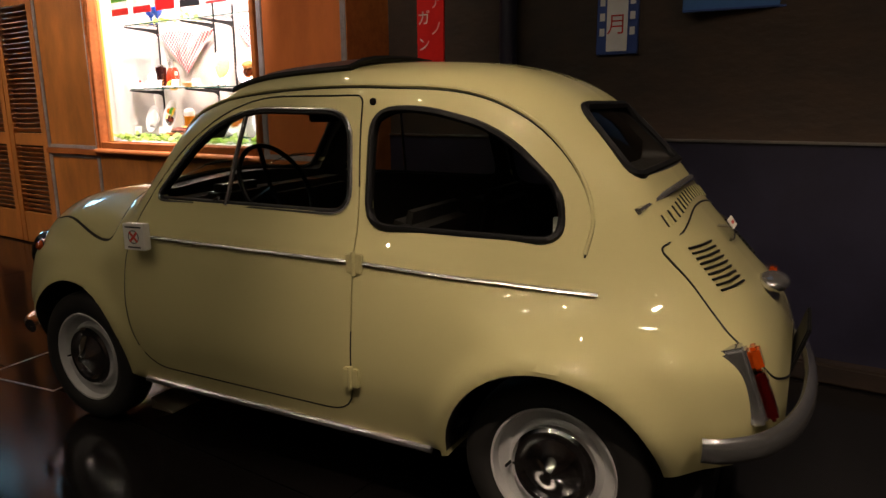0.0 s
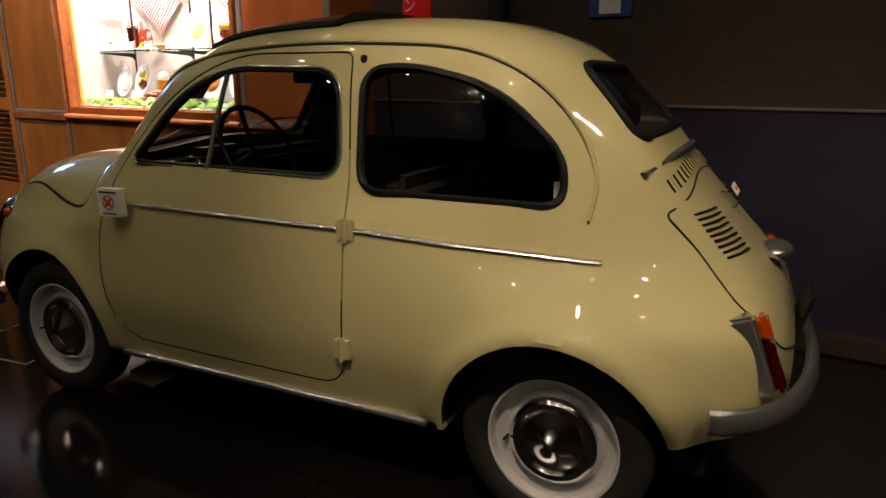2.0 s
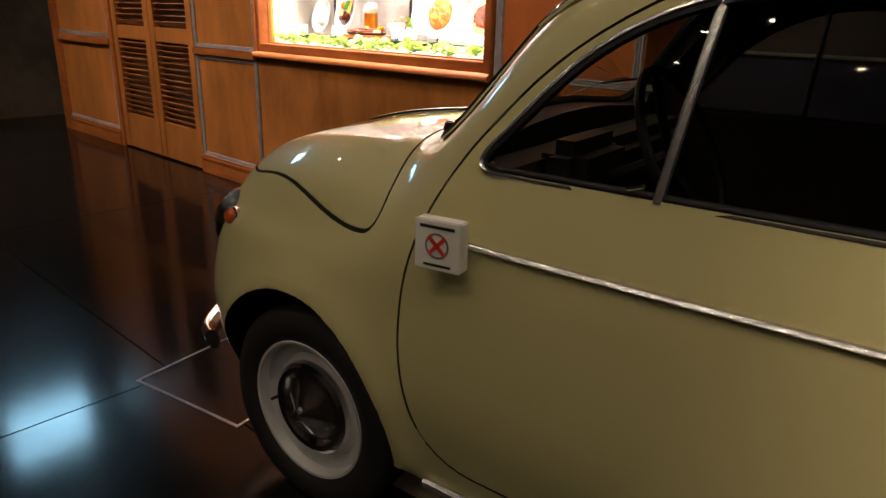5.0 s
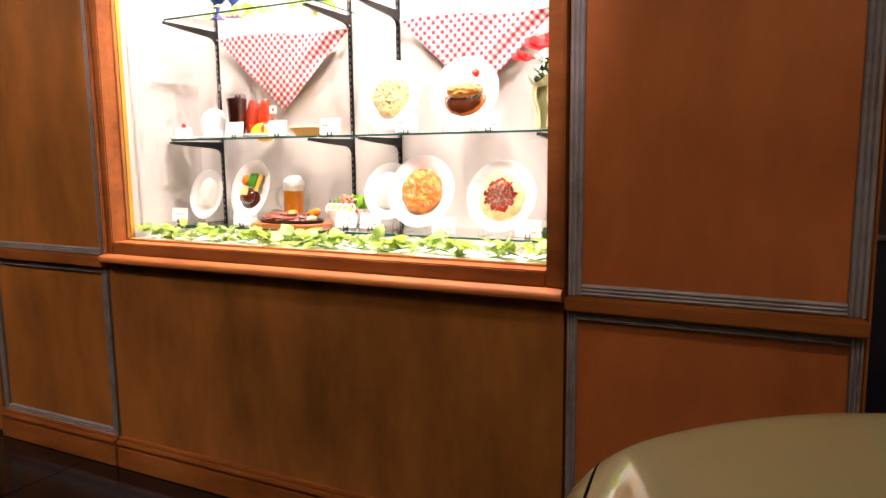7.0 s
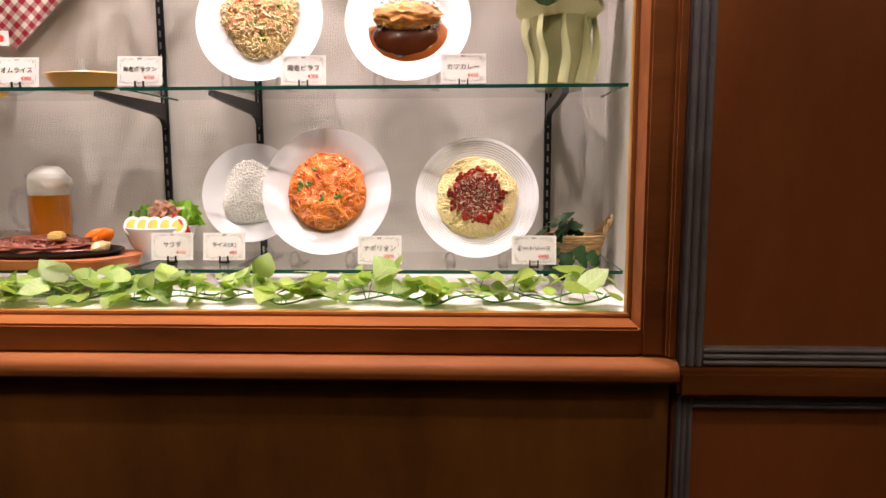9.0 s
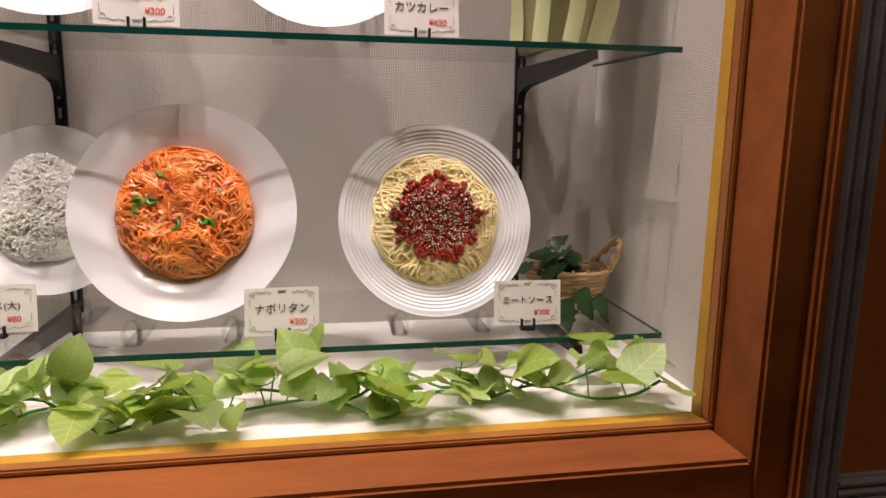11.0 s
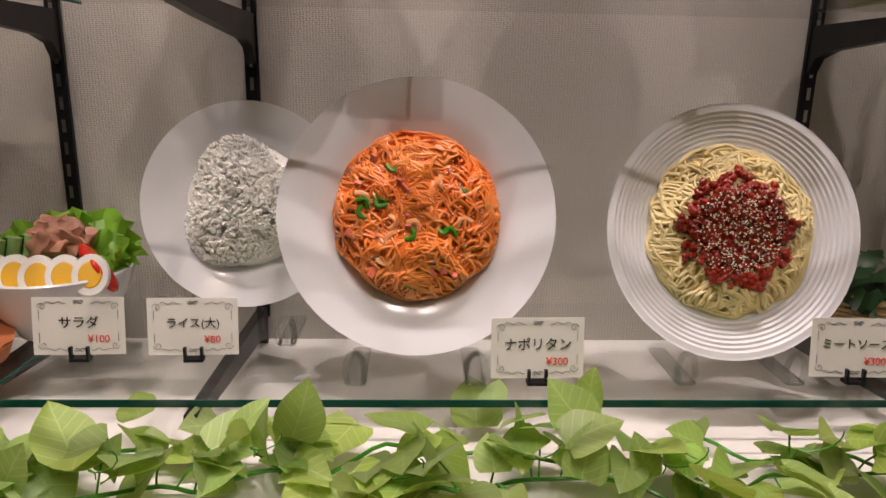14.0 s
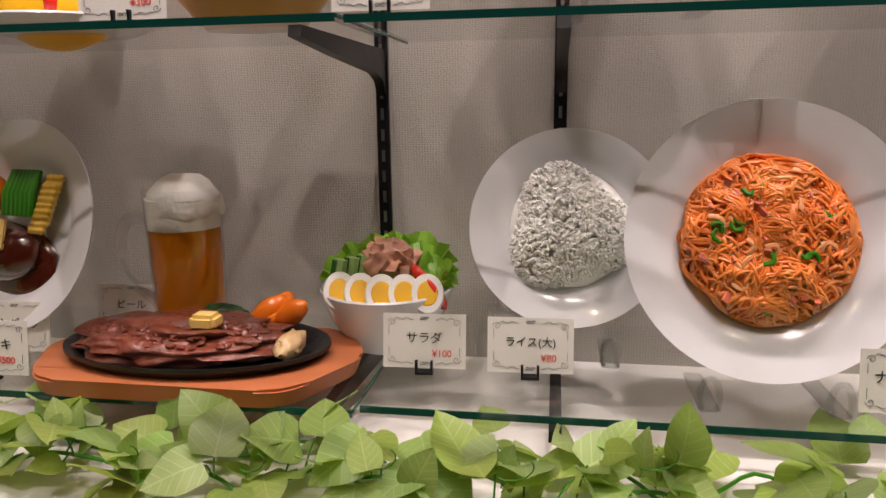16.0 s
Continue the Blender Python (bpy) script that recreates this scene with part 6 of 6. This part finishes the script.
# hood strip, wipers
part("hood_strip", tube_along([top_at(0.83 + k * 0.505 / 20, 0, 0.003) for k in range(21)], 0.006, 6), CHROME, car, "chrome strip along the hood")
for y in (0.27, -0.18):
    base = top_at(0.762, y, 0.0)
    b = boxes((-0.013, 0.013, -0.01, 0.01, -0.004, 0.016), bevel=0.004)
    tube_along([(0, 0, 0.01), (-0.012, -0.02, 0.022), (-0.03, -0.05, 0.03)], 0.0055, 8, bm=b, squash=0.6)
    w = part("wiper", b, CHROME, car, "chrome wiper arm")
    w.location = base
    boss = part("rubber_boss", lathe([(0, 0.014), (0.008, 0.013), (0.011, 0.004), (0.012, -0.004)], 14), RUBBER, w, "black rubber boss")
    boss.location = (-0.008, 0.022, 0.002)
    pts = [base + Vector((-0.03, -0.05, 0.03)), end_at(y - 0.12, 0.95, False, 0.014), end_at(y - 0.2, 0.956, False, 0.012)]
    part("wiper_arm", tube_along(spline(pts, 4), 0.0022, 6), BRIGHT, car, "thin metal wiper arm")
    part("wiper_blade", tube_along([end_at(y - 0.07 - 0.03 * k, 0.95 + 0.001 * k, False, 0.006) for k in range(9)], 0.0035, 6), RUBBER, car, "black wiper blade")
# canvas roof
b = bmesh.new()
nx, ny = 14, 10
grid = [[b.verts.new(top_at(0.3 - 0.47 * i / nx, -0.36 + 0.72 * j / ny, 0.022 if 0 < j < ny and 0 < i < nx else 0.004)) for j in range(ny + 1)] for i in range(nx + 1)]
for i in range(nx):
    for j in range(ny):
        b.faces.new((grid[i][j], grid[i][j + 1], grid[i + 1][j + 1], grid[i + 1][j]))
part("folding_roof", b, CANVAS, car, "dark red canvas folding roof", 180)
rim_pts = [top_at(0.3 - 0.47 * k / 14, 0.36, 0.008) for k in range(15)] + [top_at(-0.17, 0.36 - 0.72 * k / 10, 0.016) for k in range(1, 11)] + [top_at(-0.17 + 0.47 * k / 14, -0.36, 0.008) for k in range(1, 15)] + [top_at(0.3, -0.36 + 0.72 * k / 10, 0.012) for k in range(1, 10)]
part("roof_edge", tube_along(rim_pts, 0.011, 6, True), RUBBER, car, "black roof edge roll")

# rear: lid gap, louvres, spoiler strip, lamps, plate, bumper
part("lid_gap", tube_along([end_at(p.x, p.y, True, 0.0) for p in LID], 0.0032, 5, True), RUBBER, car, "shadow gap of the engine lid")
for s in (1, -1):
    for k in range(9):
        z = 0.806 - 0.0125 * k
        y0 = 0.318 + 0.001 * k
        pts = [end_at(s * y, z, True, 0.003) for y in (y0 - 0.13, y0 - 0.065, y0)]
        part("louvre", tube_along(pts, 0.0046, 6, squash=0.7), RUBBER, car)
for k in range(34):
    y = -0.33 + 0.66 * k / 33
    drop = 0.32 * y * y
    pts = [end_at(y, z - drop, True, 0.002) for z in (0.925, 0.91, 0.895)]
    part("vent_slit", tube_along(pts, 0.0028, 5), RUBBER if k % 2 else BODY, car)
part("spoiler_strip", tube_along(spline([Vector((-1.062, 0.385, 0.905)), Vector((-1.105, 0.2, 0.938)), Vector((-1.122, 0, 0.952)), Vector((-1.105, -0.2, 0.938)), Vector((-1.062, -0.385, 0.905))], 5), 0.012, 8, squash=0.8), BRIGHT, car, "ribbed metal strip under the rear window")
lamp_pod = part("plate_lamp", blob((0.045, 0.08, 0.026), rough=0.05), BRIGHT, car, "chrome number plate lamp")
lamp_pod.location = end_at(0, 0.655, True, 0.02)
pl = part("number_plate", boxes((-0.006, 0.006, -0.12, 0.12, -0.085, 0.085), bevel=0.004), RUBBER, car, "black number plate")
pl.matrix_basis = pose(-1.456, 0, 0.49, 0, -17)
for s in (1, -1):
    tl = part("tail_lamp", boxes((-0.03, 0.045, -0.028, 0.028, -0.095, 0.1), bevel=0.009), BRIGHT, car, "chrome tail lamp housing")
    tl.matrix_basis = Matrix.Translation(Vector((-1.348, s * 0.455, 0.512))) @ pose(0, 0, 0, 0, 20, 2 * s)
    part("amber_lens", boxes((-0.058, -0.03, -0.025, 0.025, 0.036, 0.094), bevel=0.008), AMBER, tl, "amber plastic lens")
    part("red_lens", boxes((-0.055, -0.03, -0.025, 0.025, -0.09, 0.036), bevel=0.008), REDLENS, tl, "dark red plastic lens")
bump = [(-1.275, 0.59), (-1.325, 0.572), (-1.4, 0.5), (-1.458, 0.37), (-1.49, 0.2), (-1.5, 0)]
line = spline([Vector((x, y, 0.392)) for x, y in bump], 5)
line = line + [Vector((p.x, -p.y, p.z)) for p in line[-2::-1]]
part("rear_bumper", tube_along(line, 0.017, 12, squash=1.9), BRIGHT, car, "chrome rear bumper")
bump = [(1.27, 0.585), (1.33, 0.55), (1.41, 0.43), (1.465, 0.25), (1.48, 0)]
line = spline([Vector((x, y, 0.32)) for x, y in bump], 5)
line = line + [Vector((p.x, -p.y, p.z)) for p in line[-2::-1]]
part("front_bumper", tube_along(line, 0.017, 12, squash=1.75), CHROME, car, "chrome front bumper")
for s in (1, -1):
    hp = Vector((1.285, s * 0.435, 0.6))
    hl = part("headlamp", lathe([(0, -0.01), (0.03, 0.0), (0.06, 0.015), (0.075, 0.035), (0.083, 0.034), (0.086, 0.02), (0.084, -0.03)], 32), CHROME, car, "round headlamp in a chrome ring")
    part("lens", lathe([(0, 0.082), (0.03, 0.077), (0.062, 0.058), (0.074, 0.038)], 32), LENS, hl, "clear headlamp glass", 180)
    hl.matrix_basis = Matrix.Translation(hp) @ pose(0, 0, 0, 0, 84, 8 * s)
    ip = side_at(1.236, 0.64, 0.0, s)
    il = part("indicator", lathe([(0, 0.02), (0.012, 0.018), (0.02, 0.008), (0.021, 0.0)], 20), AMBER, car, "round amber indicator")
    il.matrix_basis = Matrix.Translation(ip) @ pose(0, 0, 0, -75 * s, 25, 0)
    ring = part("ring", lathe([(0.021, 0.006), (0.026, 0.004), (0.026, -0.004)], 20), CHROME, il, "chrome ring")

# wheels
for x, s in ((0.92, 1), (-0.92, 1), (0.92, -1), (-0.92, -1)):
    w = new("wheel")
    w.parent = car
    w.matrix_basis = pose(x, s * 0.54, 0.25, -90 * s)
    part("tyre", lathe([(0.165, -0.055), (0.2, -0.063), (0.235, -0.058), (0.247, -0.045), (0.25, -0.02), (0.25, 0.02), (0.247, 0.045), (0.235, 0.058), (0.2, 0.063), (0.168, 0.052), (0.16, 0.03)], 56), TYRE, w, "black tyre", 60)
    part("rim", lathe([(0.172, 0.05), (0.17, 0.056), (0.164, 0.055), (0.158, 0.03), (0.13, 0.018), (0.118, 0.03), (0.1, 0.032), (0, 0.03), (0, 0.0), (0.16, -0.02)], 56), RIM, w, "silver-white painted wheel rim", 50)
    part("hub_cap", lathe([(0, 0.086), (0.012, 0.085), (0.017, 0.079), (0.021, 0.074), (0.074, 0.042), (0.08, 0.041), (0.09, 0.05), (0.104, 0.05), (0.113, 0.043), (0.117, 0.028)], 64), CHROME, w, "chrome hub cap", 30)
    v = part("valve", tube_along([(0.125, 0.02, 0.02), (0.128, 0.02, 0.05)], 0.004, 6), RUBBER, w)

# interior
for s in (1, -1):
    part("seat", boxes((-0.32, 0.1, s * 0.28 - 0.2, s * 0.28 + 0.2, 0.36, 0.5), bevel=0.04), LEATHER, car, "dark vinyl seat cushion")
    sb = part("seat_back", boxes((-0.05, 0.05, -0.19, 0.19, 0.0, 0.42), bevel=0.04), LEATHER, car, "dark vinyl seat back")
    sb.matrix_basis = pose(-0.33, s * 0.28, 0.46, 0, -12)
part("rear_bench", boxes((-0.9, -0.55, -0.4, 0.4, 0.36, 0.6), (-0.98, -0.86, -0.4, 0.4, 0.5, 0.82), bevel=0.03), LEATHER, car, "dark rear bench")
part("dashboard", boxes((0.46, 0.6, -0.5, 0.5, 0.72, 0.86), (0.4, 0.5, 0.12, 0.36, 0.78, 0.9), bevel=0.03), DASH, car, "dark dashboard with an instrument pod")
sw = part("steering_wheel", tube_along([(0.165 * math.cos(a * math.pi / 16), 0.165 * math.sin(a * math.pi / 16), 0) for a in range(32)], 0.009, 8, True), RUBBER, car, "thin black steering wheel")
sw.matrix_basis = pose(0.25, 0.24, 0.89, 0, -62)
part("spokes", tube_along([(-0.16, 0, 0), (0, 0, -0.03), (0.16, 0, 0)], 0.009, 6), RUBBER, sw)
part("column", tube_along([(0, 0, -0.02), (0, 0, -0.22)], 0.018, 8), RUBBER, sw)
part("inner_mirror", boxes((0.2, 0.215, -0.09, 0.09, 1.115, 1.165), bevel=0.006), RUBBER, car, "small interior mirror")
part("seat_note", boxes((-0.875, -0.845, 0.36, 0.37, 0.835, 0.885)), SIGNRED, car, "red and white leaflet in the rear corner")
part("seat_note", boxes((-0.853, -0.835, 0.372, 0.377, 0.83, 0.875), bevel=0.002), CARD, car, "white leaflet")
wn = part("windshield_note", boxes((-0.001, 0.001, -0.055, 0.055, -0.03, 0.03)), CARD, car, "white paper label inside the windshield")
wn.matrix_basis = Matrix.Translation(end_at(0.27, 1.1, False, -0.02)) @ pose(0, 0, 0, 0, -38, 6)
part("line_of_writing", boxes((0.0012, 0.002, -0.035, 0.035, -0.008, 0.008)), REDINK, wn)
# mirror with a no-touching notice hung on the door
mirror = part("door_mirror", tube_along([side_at(0.52, 0.755, 0), side_at(0.525, 0.76, 0.03), side_at(0.535, 0.762, 0.045)], 0.009, 8), CHROME, door, "chrome mirror arm")
notice = thing("notice_card", (0, 0, 0), 0, "small white notice with a red cross, hung on the mirror", "notice")
np_ = side_at(0.51, 0.742, 0.055)
notice.matrix_basis = car.matrix_basis @ Matrix.Translation(np_) @ pose(0, 0, 0, 0, 0, 186) @ Matrix.Diagonal((0.88, 0.88, 0.88, 1))
part("card", boxes((-0.05, 0.05, -0.002, 0.002, -0.05, 0.05), bevel=0.0015), CARD, notice)
part("backing", boxes((-0.05, 0.05, 0.002, 0.032, -0.05, 0.05), bevel=0.003), CARD, notice)
part("drawing", lathe([(0.022, 0.0005), (0.026, 0.0005), (0.026, 0), (0.022, 0)], 24, pose(0, -0.003, 0, 90)), GREYINK, notice)
for a in (45, -45):
    b = boxes((-0.026, 0.026, -0.0042, -0.003, -0.004, 0.004))
    bmesh.ops.transform(b, matrix=pose(0, 0, 0, 0, a, 0), verts=b.verts)
    part("red_stroke", b, REDINK, notice)
part("line_of_writing", boxes((-0.038, 0.038, -0.003, -0.0021, 0.034, 0.04)), INK, notice)
part("line_of_writing", boxes((-0.03, 0.03, -0.003, -0.0021, -0.042, -0.037)), INK, notice)
# second notice on the engine lid
lid_note = thing("notice_card", (0, 0, 0), 0, "small white notice standing on the engine lid", "notice")
lid_note.matrix_basis = car.matrix_basis @ Matrix.Translation(end_at(0.0, 0.79, True, 0.0))
part("stand", boxes((-0.022, 0.03, -0.028, 0.028, -0.01, 0.03), bevel=0.003), ACRYLIC, lid_note, "clear stand")
lid_card = part("card", boxes((-0.002, 0.002, -0.045, 0.045, -0.016, 0.016), bevel=0.001), CARD, lid_note)
lid_card.matrix_basis = pose(-0.012, 0, 0.042, 0, 35)
part("line_of_writing", boxes((-0.0032, -0.002, -0.02, 0.02, -0.004, 0.004)), REDINK, lid_card)
# wheel chock behind the front wheel
chock = thing("wheel_chock", (0, 0, 0), 0, "pale wooden wedge behind the front wheel on the floor", "wheel chock")
chock.matrix_basis = car.matrix_basis @ pose(0.75, 0.36, 0)
b = bmesh.new()
lo = [b.verts.new((x, -0.07, z)) for x, z in ((-0.07, 0), (0.05, 0), (0.045, 0.045))]
hi = [b.verts.new((x, 0.07, z)) for x, z in ((-0.07, 0), (0.05, 0), (0.045, 0.045))]
b.faces.new(lo)
b.faces.new(hi[::-1])
for k in range(3):
    b.faces.new((lo[k], lo[(k + 1) % 3], hi[(k + 1) % 3], hi[k]))
part("wedge", b, PALE_WOOD, chock)
